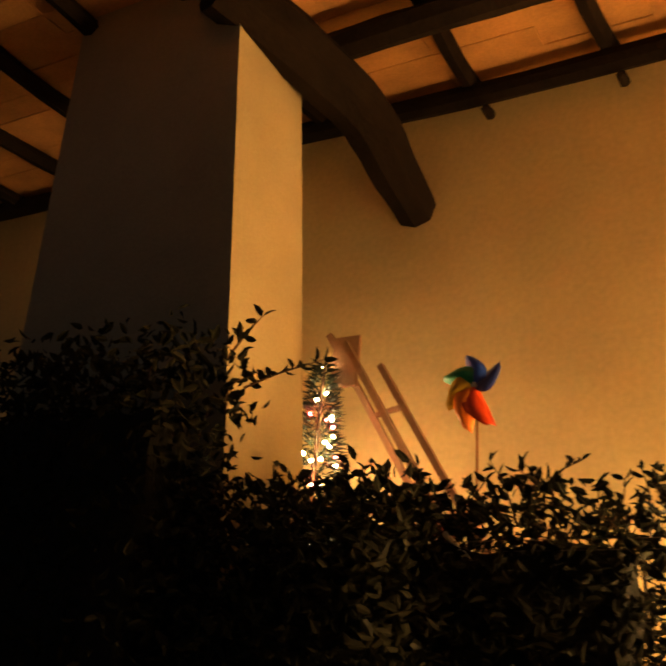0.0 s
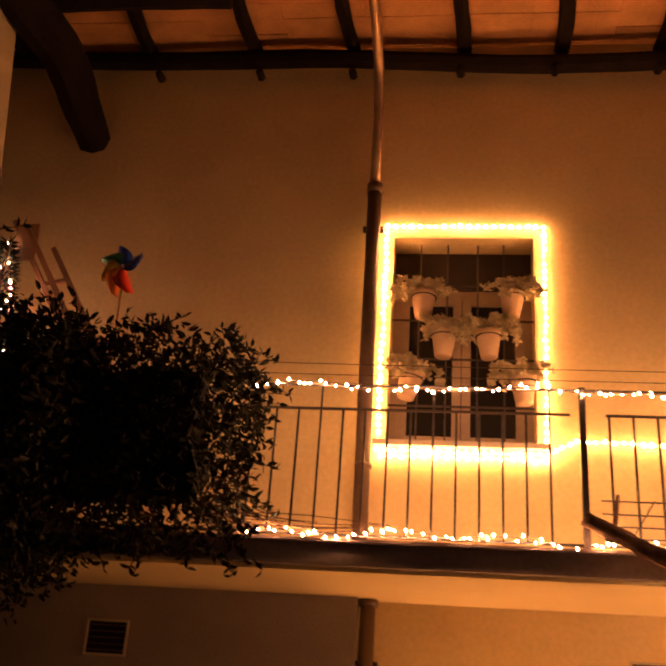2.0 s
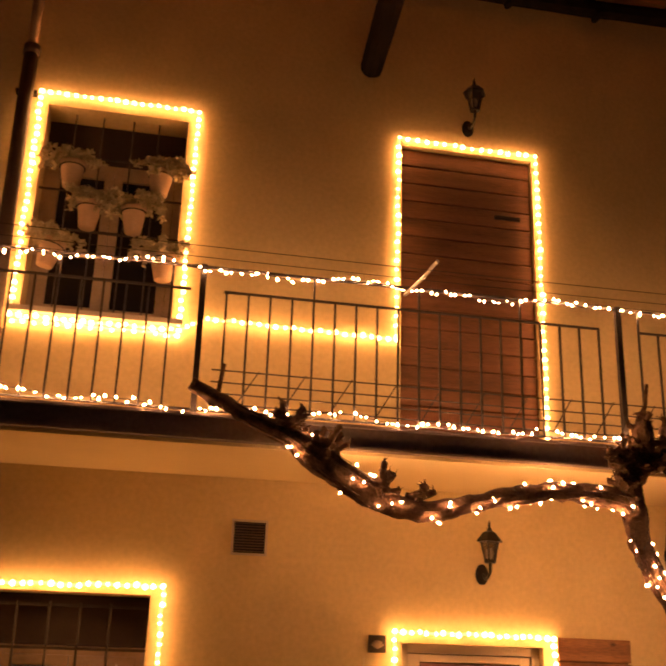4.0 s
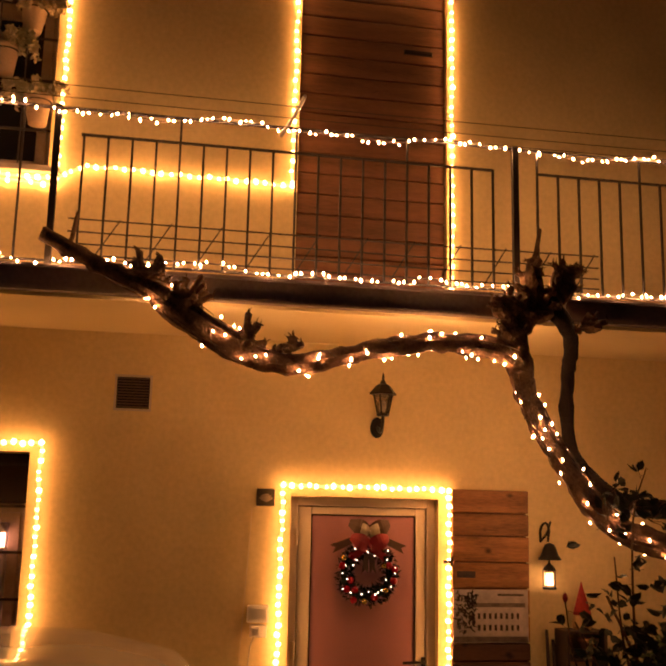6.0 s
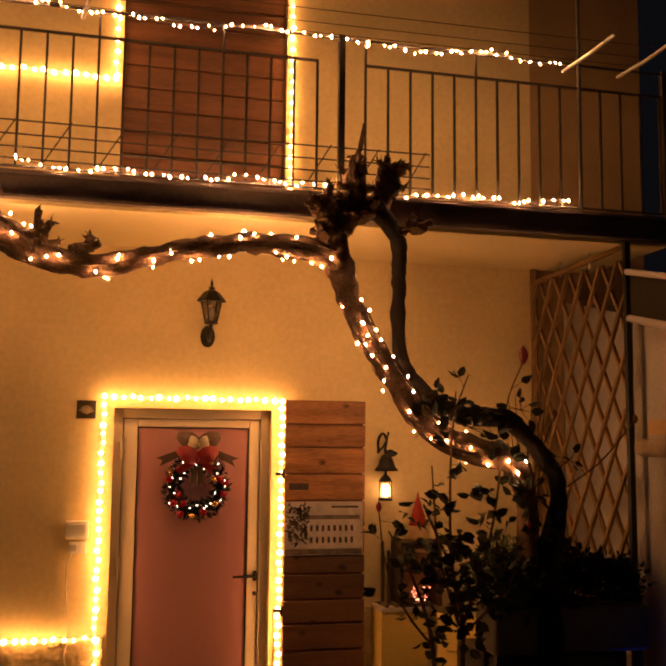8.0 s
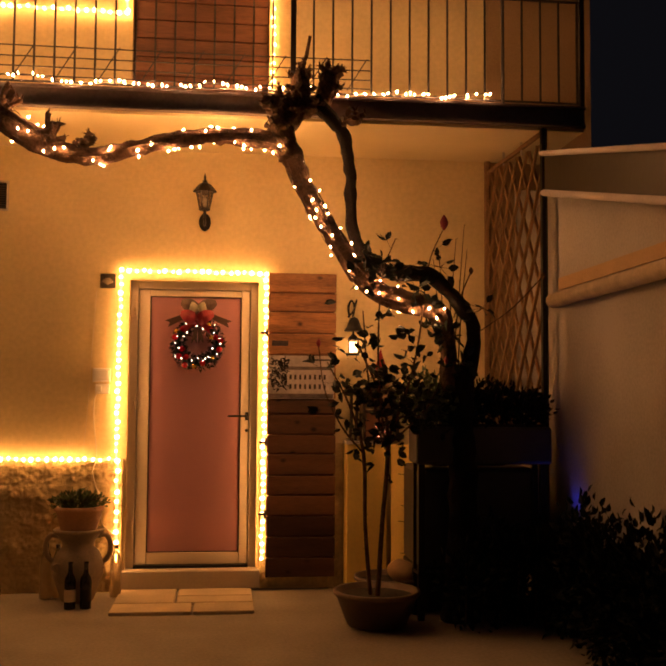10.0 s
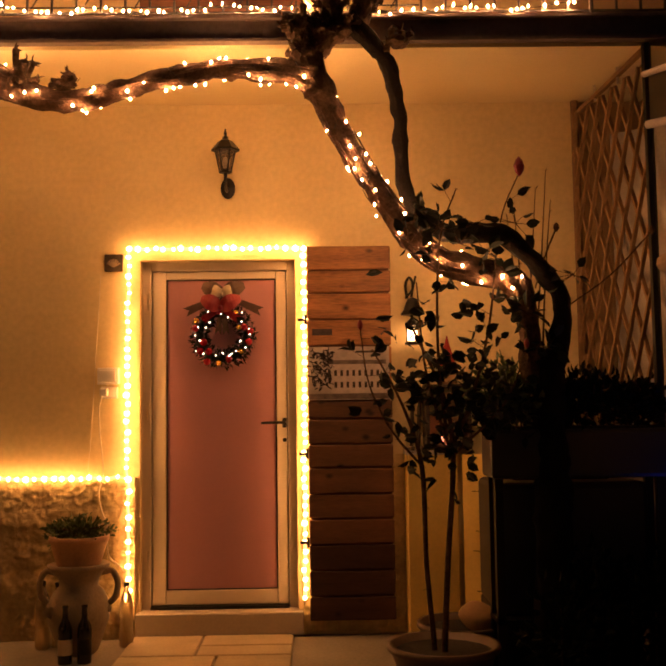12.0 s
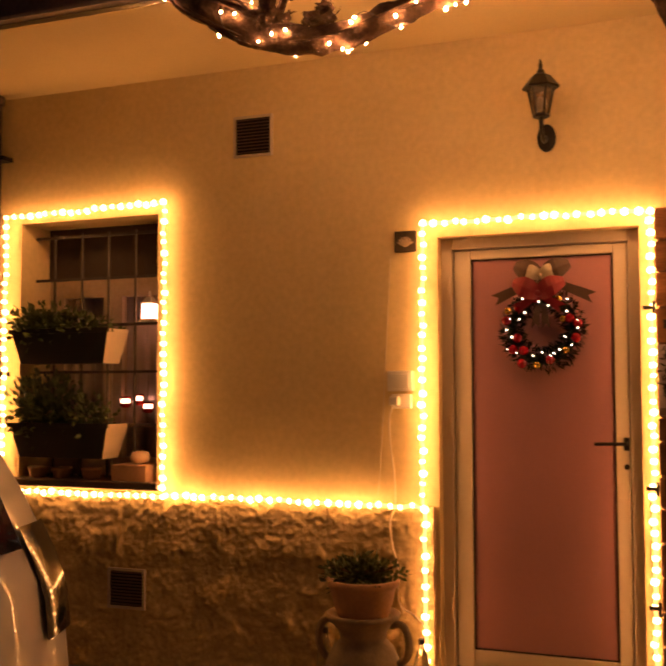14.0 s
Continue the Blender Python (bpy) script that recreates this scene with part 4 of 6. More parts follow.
RIB2 = mat("taupe_ribbon", (0.075, 0.04, 0.028), 0.6, vary=0.1)
RIB3 = mat("silver_ribbon", (0.5, 0.42, 0.3), 0.4, 0.3, vary=0.15)


def bow(cx, cz, s, material, label, y=-0.05, tail=(1.15, -0.55)):
    bm = bmesh.new()
    for sg in (-1, 1):
        rows = []
        for k in range(8):
            t = k / 7
            w = s * (0.10 + 0.30 * math.sin(math.pi * min(1, 0.15 + t * 0.8)))
            c = Vector((cx + sg * s * t * 0.95, y - s * 0.35 * math.sin(math.pi * t), cz + s * 0.45 * t))
            n = Vector((-0.35 * sg, 0.15, 1)).normalized() * w
            rows.append((bm.verts.new(c - n), bm.verts.new(c + Vector((0, -s * 0.06, 0))), bm.verts.new(c + n)))
        for p, q in zip(rows, rows[1:]):
            for i in (0, 1):
                bm.faces.new((p[i], p[i + 1], q[i + 1], q[i]))
        t0 = Vector((cx, y, cz))
        t1 = Vector((cx + sg * s * tail[0], y + 0.015, cz + s * tail[1]))
        d = (t1 - t0).normalized()
        n = Vector((d.z, 0, -d.x)) * s * 0.2
        bm.faces.new([bm.verts.new(v) for v in (t0 - n * 0.5, t1 - n, t1 - d * s * 0.22, t1 + n, t0 + n * 0.5)])
    bmesh.ops.create_icosphere(bm, subdivisions=2, radius=s * 0.14, matrix=Matrix.Translation((cx, y - 0.01, cz)))
    ob = part("bow", bm, material, wr, label)
    ob.modifiers.new("thick", "SOLIDIFY").thickness = 0.002
    return ob


bow(0.005, 0.245, 0.135, RIB2, "wide dark taupe ribbon bow", -0.02, (1.75, -0.75))
bow(0.0, 0.25, 0.085, RIB3, "silver glitter ribbon bow", -0.045, (0.6, -0.5))
bow(-0.005, 0.165, 0.125, RIB, "red ribbon bow", -0.07, (0.9, -0.6))
bm = bmesh.new()
for sg in (-1, 1):
    v = [bm.verts.new(c) for c in ((0, -0.04, 0.12), (sg * 0.03, -0.045, 0.11), (sg * 0.045, -0.05, 0.0), (sg * 0.024, -0.05, 0.025), (sg * 0.005, -0.05, 0.0))]
    bm.faces.new(v)
o = part("ribbon_tail", bm, RIB2, wr, "taupe ribbon tails")
o.modifiers.new("thick", "SOLIDIFY").thickness = 0.002
mini = blob_mesh("wreath_bulb", 0.0036, mat("wreath_glow", (1, 1, 1), 0.4, vary=0, bump=0, emit=(1.0, 0.75, 0.55), power=9.0))
for k in range(24):
    a = 2 * math.pi * k / 24 + r.uniform(-0.08, 0.08)
    rr = 0.145 + r.uniform(-0.04, 0.04)
    piece("light", mini, wr, (rr * math.cos(a), -0.045 + r.uniform(-0.01, 0.01), rr * math.sin(a)))

# picture sign on the shutter
sign = thing("picture_sign", "old black and white town view poster on the plank shutter", "sign")
part("sheet", boxes((0.535, 1.02, -0.0755, -0.0715, 1.388, 1.705)), mat("aged_paper", (0.55, 0.46, 0.40), 0.6, vary=0.2, scale=7, fine=30), sign)
INK = mat("print_ink", (0.06, 0.04, 0.035), 0.6, vary=0.3, scale=20)
GREYINK = mat("print_grey", (0.20, 0.15, 0.13), 0.6, vary=0.3, scale=20)
part("caption_bar", boxes((0.82, 0.99, -0.0775, -0.0757, 1.668, 1.68)), INK, sign)
part("printed_house", boxes((0.67, 0.985, -0.0775, -0.0757, 1.43, 1.60)), mat("print_pale", (0.60, 0.50, 0.44), 0.6, vary=0.15, scale=14), sign)
part("printed_roof", boxes((0.66, 1.0, -0.078, -0.0758, 1.60, 1.625)), GREYINK, sign)
for k in range(8):
    for j in range(2):
        x = 0.69 + k * 0.036
        part("printed_window", boxes((x, x + 0.016, -0.0787, -0.0777, 1.46 + j * 0.07, 1.495 + j * 0.07)), INK, sign)
bm = bmesh.new()
for k in range(150):
    c = Vector((r.uniform(0.55, 0.68), -0.0775, r.uniform(1.46, 1.68)))
    leaf(bm, c, Vector((r.uniform(-1, 1), 0, r.uniform(-1, 1))), 0.03, 0.6, 0, roll=math.pi / 2)
part("printed_tree_line", bm, INK, sign)
part("printed_foreground", boxes((0.54, 1.015, -0.077, -0.0757, 1.392, 1.425)), GREYINK, sign)
part("painted_bar", boxes((0.56, 0.68, -0.0695, -0.0683, 1.775, 1.815)), INK, shutter, "faint dark painted lettering bar")


# ---------------- paving, urn, bottles ----------------
for k, (x0, x1, y0, y1) in enumerate(((-0.50, -0.10, -0.52, -0.06), (-0.085, 0.43, -0.30, -0.06), (-0.085, 0.43, -0.52, -0.315), (-0.50, 0.02, -0.80, -0.535), (0.035, 0.43, -0.80, -0.535))):
    thing("paving_slab", "pale stone paving slab at the doorstep", "slab", group="paving slabs at the door", kind="structure",
          bm=boxes((x0, x1, y0, y1, -0.02, 0.024), bevel=0.008), material=STONE)

UX, UY = -0.76, -0.33
urn = thing("urn", "weathered stone urn with two handles", "urn", at=(UX, UY, 0))
urn.scale = (0.92, 0.92, 1)
part("body", lathe([(0.10, 0), (0.12, 0.02), (0.15, 0.10), (0.185, 0.19), (0.185, 0.27), (0.15, 0.34), (0.115, 0.37), (0.12, 0.41), (0.165, 0.46), (0.185, 0.475), (0.187, 0.49), (0.17, 0.495), (0.13, 0.47)], 28, wobble=0.005), URN, urn, smooth=True)
for sg in (-1, 1):
    bm = bmesh.new()
    tube(bm, smooth_path([(sg * 0.14, 0, 0.44, 0.016), (sg * 0.2, 0, 0.45, 0.018), (sg * 0.235, 0, 0.39, 0.019), (sg * 0.225, 0, 0.31, 0.019), (sg * 0.175, 0, 0.26, 0.016), (sg * 0.19, -0.02, 0.23, 0.012)], 0.02), seg=8)
    part("handle", bm, URN, urn, smooth=True)
bm = bmesh.new()
for k in range(9):
    a = radians(-75 + 18 * k)
    tube(bm, [(-0.13 + 0.0, -0.13, 0.21, 0.003), (-0.13 + 0.05 * math.sin(a), -0.14, 0.23 + 0.05 * math.cos(a), 0.006)], seg=5)
part("shell_relief", bm, URN, urn)
pot = thing("flower_pot", "terracotta pot set in the urn", "pot", at=(UX, UY, 0))
part("pot_body", lathe([(0.115, 0.476), (0.125, 0.50), (0.155, 0.61), (0.165, 0.615), (0.168, 0.645), (0.15, 0.647), (0.14, 0.62)], 28), TERRACOTTA, pot, smooth=True)
part("soil", lathe([(0.14, 0.61), (0.14, 0.625)], 20), SOIL, pot)


def clump(bm, centre, radii, n, size, seed, wide=0.6, shell=0.6, up=0.4):
    r = random.Random(seed)
    for k in range(n):
        d = Vector((r.gauss(0, 1), r.gauss(0, 1), r.gauss(0, 1))).normalized()
        q = shell + (1 - shell) * r.random()
        f = 1 + 0.25 * noise.noise(d * 2.5 + Vector((seed, 0, 0)))
        c = Vector(centre) + Vector((d.x * radii[0], d.y * radii[1], d.z * radii[2])) * q * f
        leaf(bm, c, d + Vector((r.uniform(-0.8, 0.8), r.uniform(-0.8, 0.8), up + r.uniform(-0.6, 0.6))), size * r.uniform(0.6, 1.2), wide, roll=r.uniform(0, 6.28))
    return bm


pp = thing("pot_plant", "low bushy grey green plant in the urn pot", "plant")
part("foliage", clump(bmesh.new(), (UX - 0.01, UY, 0.66), (0.20, 0.17, 0.085), 900, 0.034, 4, shell=0.2), LEAF_GREEN, pp)
bm = bmesh.new()
for k in range(14):
    a = k * 2.4
    tube(bm, [(UX, UY, 0.62), (UX + 0.07 * math.cos(a), UY + 0.07 * math.sin(a), 0.68), (UX + 0.14 * math.cos(a), UY + 0.12 * math.sin(a), 0.70)], radius=0.003, seg=4)
part("stems", bm, BARK, pp)

BOTTLE_DARK = mat("dark_bottle_glass", (0.012, 0.010, 0.008), 0.08, vary=0, bump=0)
CLEAR = mat("clear_plastic", (0.75, 0.68, 0.5), 0.12, vary=0, bump=0, trans=0.85)
for x, y, lab, m, al in ((-0.775, -0.56, "pale paper", PLASTIC_CREAM, 0.0), (-0.675, -0.55, "dark", BLACK, 0.4)):
    b = thing("wine_bottle", f"dark wine bottle with a {lab} label", "bottle", at=(x, y, 0.0), group="bottles by the urn")
    part("glass", lathe([(0.036, 0), (0.038, 0.006), (0.038, 0.18), (0.034, 0.20), (0.016, 0.235), (0.014, 0.29), (0.016, 0.293), (0.016, 0.305), (0.012, 0.306)], 18), BOTTLE_DARK, b, smooth=True)
    part("label_sheet", lathe([(0.0386, 0.05), (0.0386, 0.13)], 18), m, b)
for x, y, s in ((-0.99, -0.22, 1.0), (-0.92, -0.16, 0.95), (-0.52, -0.2, 0.95)):
    b = thing("plastic_bottle", "empty clear plastic water bottle", "bottle", at=(x, y, 0.0), group="bottles by the urn")
    part("bottle_body", lathe([(0.034 * s, 0), (0.042 * s, 0.01), (0.042 * s, 0.10 * s), (0.038 * s, 0.12 * s), (0.042 * s, 0.14 * s), (0.042 * s, 0.24 * s), (0.03 * s, 0.30 * s), (0.014 * s, 0.34 * s), (0.014 * s, 0.36 * s)], 16), CLEAR, b, smooth=True)
    part("cap", lathe([(0.017 * s, 0.355 * s), (0.017 * s, 0.38 * s)], 12), PLASTIC_DARK, b)


# ---------------- upper window flower pots ----------------
def hung_pot(x, z, y, tilt, seed):
    ob = thing("hanging_pot", "pale clay pot hung on the upper window grille", "pot", at=(x, y, z), group="pots on the upper window")
    ob.rotation_euler = (0, tilt, 0)
    part("pot_body", lathe([(0.052, 0), (0.056, 0.004), (0.080, 0.15), (0.089, 0.152), (0.091, 0.185), (0.082, 0.187), (0.078, 0.165)], 20), POT_PALE, ob, smooth=True)
    part("soil", lathe([(0.078, 0.155), (0.078, 0.17)], 14), SOIL, ob)
    bm = bmesh.new()
    lathe([(0.0905, 0.146), (0.0905, 0.150)], 14, bm)
    tube(bm, [(0, 0.10, 0.153), (0, 0.14, 0.16), (0, 0.145, 0.2)], radius=0.003, seg=4)
    part("wire_ring", bm, BLACK, ob)
    pl = thing("succulent", "pale trailing succulent in a hanging pot", "plant", at=(x, y, z), group="succulents on the upper window")
    pl.rotation_euler = (0, tilt, 0)
    r = random.Random(seed)
    stems, leaves = bmesh.new(), bmesh.new()
    for k in range(17):
        a = r.uniform(0, 6.28)
        L = r.uniform(0.08, 0.19)
        p = [(0.03 * math.cos(a), 0.03 * math.sin(a), 0.175, 0.008), (0.5 * L * math.cos(a), 0.3 * L * math.sin(a), 0.25, 0.007),
             (L * math.cos(a), 0.55 * L * math.sin(a) - 0.02, 0.22 + r.uniform(-0.05, 0.05), 0.006), (1.2 * L * math.cos(a), 0.6 * L * math.sin(a) - 0.03, 0.19 + r.uniform(-0.09, 0.08), 0.004)]
        q = smooth_path(p, 0.02)
        tube(stems, q, seg=5)
        for c in q[3:]:
            for j in range(5):
                leaf(leaves, c.xyz, (r.uniform(-1, 1), r.uniform(-1, 0.6), r.uniform(-0.6, 1)), r.uniform(0.028, 0.048), 0.7, roll=r.uniform(0, 6))
    part("stems", stems, SUCCULENT, pl, smooth=True)
    part("leaves", leaves, SUCCULENT, pl)


for k, (x, z, t) in enumerate(((-2.83, 5.11, 0.0), (-2.24, 5.12, 0.05), (-2.69, 4.82, 0.03), (-2.385, 4.82, -0.04), (-2.93, 4.52, 0.22), (-2.16, 4.5, -0.05))):
    hung_pot(x, z, -0.035, t, 30 + k)


# ---------------- lower window: planters, lantern, candles ----------------
def trough(z, seed, high, n):
    ob = thing("window_trough", "cream trough hung on the lower grille, shaded sides painted dark", "planter", group="troughs on the lower window")
    x0, x1 = -2.96, -2.31
    # dark body paints the shade on a cream trough; the lit end stays cream
    bm = bmesh.new()
    f = [(x0 + 0.05, -0.055, z), (x1 - 0.05, -0.055, z), (x1 - 0.05, 0.105, z), (x0 + 0.05, 0.105, z)]
    t = [(x0, -0.085, z + 0.19), (x1, -0.085, z + 0.19), (x1, 0.125, z + 0.19), (x0, 0.125, z + 0.19)]
    a, b = [bm.verts.new(c) for c in f], [bm.verts.new(c) for c in t]
    bm.faces.new(list(reversed(a)))
    for i in (0, 2, 3):
        bm.faces.new((a[i], a[(i + 1) % 4], b[(i + 1) % 4], b[i]))
    box(bm, x0 - 0.008, x1 + 0.008, -0.095, -0.083, z + 0.17, z + 0.195)
    part("trough_body", bm, PLASTIC_DARK, ob)
    bm = bmesh.new()
    v = [bm.verts.new(c) for c in (f[1], f[2], t[2], t[1])]
    bm.faces.new(v)
    e = part("end_panel", bm, PLASTIC_CREAM, ob, "end panel left cream where the rope lights it")
    e.modifiers.new("thick", "SOLIDIFY").thickness = 0.004
    part("soil", boxes((x0 + 0.02, x1 - 0.02, -0.07, 0.115, z + 0.15, z + 0.17)), SOIL, ob)
    pl = thing("trough_plant", "bushy green herbs growing in a window trough", "plant", group="plants on the lower window")
    bm = bmesh.new()
    clump(bm, (-2.78, 0.0, z + 0.16 + high * 0.45), (0.27, 0.12, high), n, 0.05, seed, shell=0.15)
    clump(bm, (-2.5, 0.0, z + 0.18 + high * 0.2), (0.2, 0.11, high * 0.6), n // 3, 0.04, seed + 1, shell=0.15)
    part("foliage", bm, LEAF_GREEN, pl)
    bm = bmesh.new()
    for k in range(10):
        x = -2.95 + 0.06 * k
        tube(bm, [(x, 0.0, z + 0.165), (x + 0.02, -0.01, z + 0.2 + high * 0.5)], radius=0.003, seg=4)
    part("stems", bm, LEAF_GREEN, pl)


trough(1.655, 50, 0.13, 500)
trough(1.13, 60, 0.22, 800)
GLOW = mat("candle_glow", (1, 0.7, 0.6), 0.4, vary=0, bump=0, emit=(1.0, 0.42, 0.27), power=5.0)
lan = thing("house_lantern", "small white lit lantern hanging in the lower window", "lantern", at=(-2.215, 0.19, 1.90))
part("glass", boxes((-0.035, 0.035, -0.035, 0.035, 0.01, 0.095), bevel=0.004), GLOW, lan, "glowing white glass")
part("lantern_roof", lathe([(0.055, 0.097), (0.02, 0.135), (0.006, 0.14), (0.006, 0.17)], 4), WHITE_PLASTIC, lan, "white lantern roof").rotation_euler = (0, 0, radians(45))
part("base", boxes((-0.045, 0.045, -0.045, 0.045, -0.006, 0.009)), WHITE_PLASTIC, lan)
for x, z in ((-2.385, 1.435), (-2.30, 1.45), (-2.235, 1.405)):
    c = thing("candle_cup", "red glass candle cup glowing in the lower window", "candle", at=(x, 0.21, z), group="red candle cups")
    part("cup", lathe([(0.02, -0.03), (0.03, -0.02), (0.032, -0.004)], 12), RED_LAMP, c, "red glass")
    part("flame_glass", lathe([(0.026, -0.003), (0.026, 0.018), (0.02, 0.022)], 12), GLOW, c, "glowing wax")
    part("red_rim", lathe([(0.03, 0.022), (0.028, 0.034)], 12), RED_LAMP, c)
    bm = bmesh.new()
    tube(bm, [(0, 0, 0.03), (0, 0, 1.61 - z), (0, -0.065, 1.61 - z)], radius=0.0015, seg=4)
    part("wire", bm, BLACK, c)
bx = thing("clay_box", "square terracotta planter box on the window sill", "planter")
part("box_body", boxes((-2.32, -2.10, -0.03, 0.17, 0.981, 1.10), bevel=0.006), TERRACOTTA, bx)
g = thing("gourd", "pale round gourd lying on the clay box", "gourd", at=(-2.19, 0.06, 1.135))
part("fruit", lathe([(0.01, -0.036), (0.04, -0.03), (0.058, 0), (0.045, 0.03), (0.01, 0.036)], 14), POT_PALE, g, smooth=True)
part("stalk", lathe([(0.006, 0.034), (0.004, 0.05)], 6), BARK, g)
for x in (-2.86, -2.7, -2.5):
    p = thing("small_pot", "small clay pot on the window sill", "pot", at=(x, 0.05, 0.981), group="small pots on the sill")
    part("pot_body", lathe([(0.04, 0), (0.055, 0.075), (0.06, 0.077), (0.06, 0.09), (0.05, 0.09)], 14), TERRACOTTA, p, smooth=True)
    part("soil", lathe([(0.05, 0.07), (0.05, 0.08)], 10), SOIL, p)


# ---------------- climbing bush on the balcony ----------------
bush = thing("climbing_bush", "dense dark evergreen climber hanging over the balcony railing", "bush")
r = random.Random(12)


def bush_leaves(n, box_fn, size, seed):
    bm = bmesh.new()
    rr = random.Random(seed)
    made = 0
    while made < n:
        c = box_fn(rr)
        if c is None:
            continue
        made += 1
        leaf(bm, c, (rr.uniform(-1, 1), rr.uniform(-1, 0.6), rr.uniform(-0.7, 1)), size * rr.uniform(0.6, 1.25), 0.45, roll=rr.uniform(0, 6.28))
    return bm


def top_edge(x):
    return 4.42 + 0.10 * noise.noise(Vector((x * 2.2, 0, 3))) + 0.06 * noise.noise(Vector((x * 7, 0, 5)))


def in_main(rr):
    x, y, z = rr.uniform(-7.3, -3.58), rr.uniform(-1.42, -0.80), rr.uniform(2.8, 4.62)
    if z > top_edge(x):
        return None
    right = -3.66 + 0.09 * noise.noise(Vector((0, 0, z * 4))) + 0.05 * noise.noise(Vector((0, 1, z * 12))) - max(0, z - 4.25) * 0.5
    if x > right:
        return None
    low = 3.28 + 0.12 * noise.noise(Vector((x * 3, 0, 9))) - 0.42 * min(1, max(0, (-4.45 - x) / 0.5))
    if z < low:
        return None
    if x > -4.2 and z < 3.75 and rr.random() < 0.4:
        return None
    return Vector((x, y, z))


def in_left(rr):
    x, y, z = rr.uniform(-7.2, -5.2), rr.uniform(-2.05, -1.60), rr.uniform(3.0, 5.25)
    top = 4.95 + 0.13 * noise.noise(Vector((x * 2.4, 2, 3))) + 0.07 * noise.noise(Vector((x * 8, 2, 5))) - max(0, x + 5.42) * 0.6
    if z > top or (x > -5.32 and rr.random() < 0.4):
        return None
    return Vector((x, y, z))


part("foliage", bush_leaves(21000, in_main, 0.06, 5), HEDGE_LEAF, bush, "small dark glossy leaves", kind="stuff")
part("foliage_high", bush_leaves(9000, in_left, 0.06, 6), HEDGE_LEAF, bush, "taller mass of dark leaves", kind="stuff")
# near-black blocks added inside the bush so no light shows through the leaves
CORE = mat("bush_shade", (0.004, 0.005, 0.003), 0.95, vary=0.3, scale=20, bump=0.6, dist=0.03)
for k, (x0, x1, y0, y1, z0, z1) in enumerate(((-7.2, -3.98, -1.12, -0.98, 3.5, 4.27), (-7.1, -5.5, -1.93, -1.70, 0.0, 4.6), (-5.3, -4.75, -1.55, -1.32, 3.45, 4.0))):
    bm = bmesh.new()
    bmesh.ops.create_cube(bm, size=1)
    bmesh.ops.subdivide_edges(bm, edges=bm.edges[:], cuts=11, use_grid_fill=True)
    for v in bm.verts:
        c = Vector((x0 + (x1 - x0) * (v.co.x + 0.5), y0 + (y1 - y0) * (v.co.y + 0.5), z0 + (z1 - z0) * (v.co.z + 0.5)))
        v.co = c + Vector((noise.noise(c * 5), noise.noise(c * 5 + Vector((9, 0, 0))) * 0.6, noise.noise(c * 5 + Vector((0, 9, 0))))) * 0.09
    part("shade_core", bm, CORE, bush, "added dark core that stops light inside the bush")


def in_join(rr):
    x, y, z = rr.uniform(-5.9, -4.5), rr.uniform(-1.85, -1.25), rr.uniform(3.0, 4.5)
    return Vector((x, y, z)) if z < 4.38 + 0.1 * noise.noise(Vector((x * 4, 0, 1))) else None


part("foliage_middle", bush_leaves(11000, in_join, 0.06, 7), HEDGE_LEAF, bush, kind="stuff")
twigs, tl = bmesh.new(), bmesh.new()
for k in range(95):
    kind = r.random()
    if kind < 0.45:      # shoots over the top
        x = r.uniform(-7.2, -3.8)
        s = Vector((x, r.uniform(-1.25, -0.9), top_edge(x) - 0.1))
        e = s + Vector((r.uniform(-0.12, 0.12), 0, r.uniform(0.12, 0.28)))
    elif kind < 0.62:    # shoots on the high mass
        s = Vector((r.uniform(-6.9, -5.0), -1.75, r.uniform(4.5, 4.95)))
        e = s + Vector((r.uniform(0.05, 0.38), 0, r.uniform(0.0, 0.22)))
    elif kind < 0.85:    # to the open side
        s = Vector((-3.85, r.uniform(-1.2, -0.95), r.uniform(3.4, 4.4)))
        e = s + Vector((r.uniform(0.12, 0.34), 0, r.uniform(-0.2, 0.12)))
    else:                # hanging under the slab
        s = Vector((r.uniform(-4.6, -3.7), r.uniform(-1.2, -1.0), 3.32))
        e = s + Vector((r.uniform(-0.1, 0.25), 0, r.uniform(-0.22, -0.05)))
    m = (s + e) / 2 + Vector((r.uniform(-0.04, 0.04), r.uniform(-0.03, 0.03), r.uniform(0, 0.05)))
    q = smooth_path([(*s, 0.005), (*m, 0.004), (*e, 0.002)], 0.03)
    tube(twigs, q, seg=4)
    for c in q[2:]:
        for j in range(2):
            leaf(tl, c.xyz, (r.uniform(-1, 1), r.uniform(-0.6, 0.4), r.uniform(-0.3, 1)), r.uniform(0.035, 0.07), 0.45, roll=r.uniform(0, 6))
part("twig_tangle", twigs, BARK, bush, kind="stuff")
part("shoot_leaves", tl, HEDGE_LEAF, bush, kind="stuff")
bm = bmesh.new()
for k in range(26):
    x = r.uniform(-3.95, -2.9)
    z = 3.40 + r.uniform(0, 0.06)
    tube(bm, smooth_path([(-4.0, -0.99, 3.38 + r.uniform(0, 0.3), 0.003), ((x - 4.0) / 2, -0.98, z + r.uniform(-0.03, 0.06), 0.003), (x, -0.97, z, 0.002)], 0.05), seg=4)
part("tendril_tangle", bm, BARK, bush, "dry bare tendrils", kind="stuff")

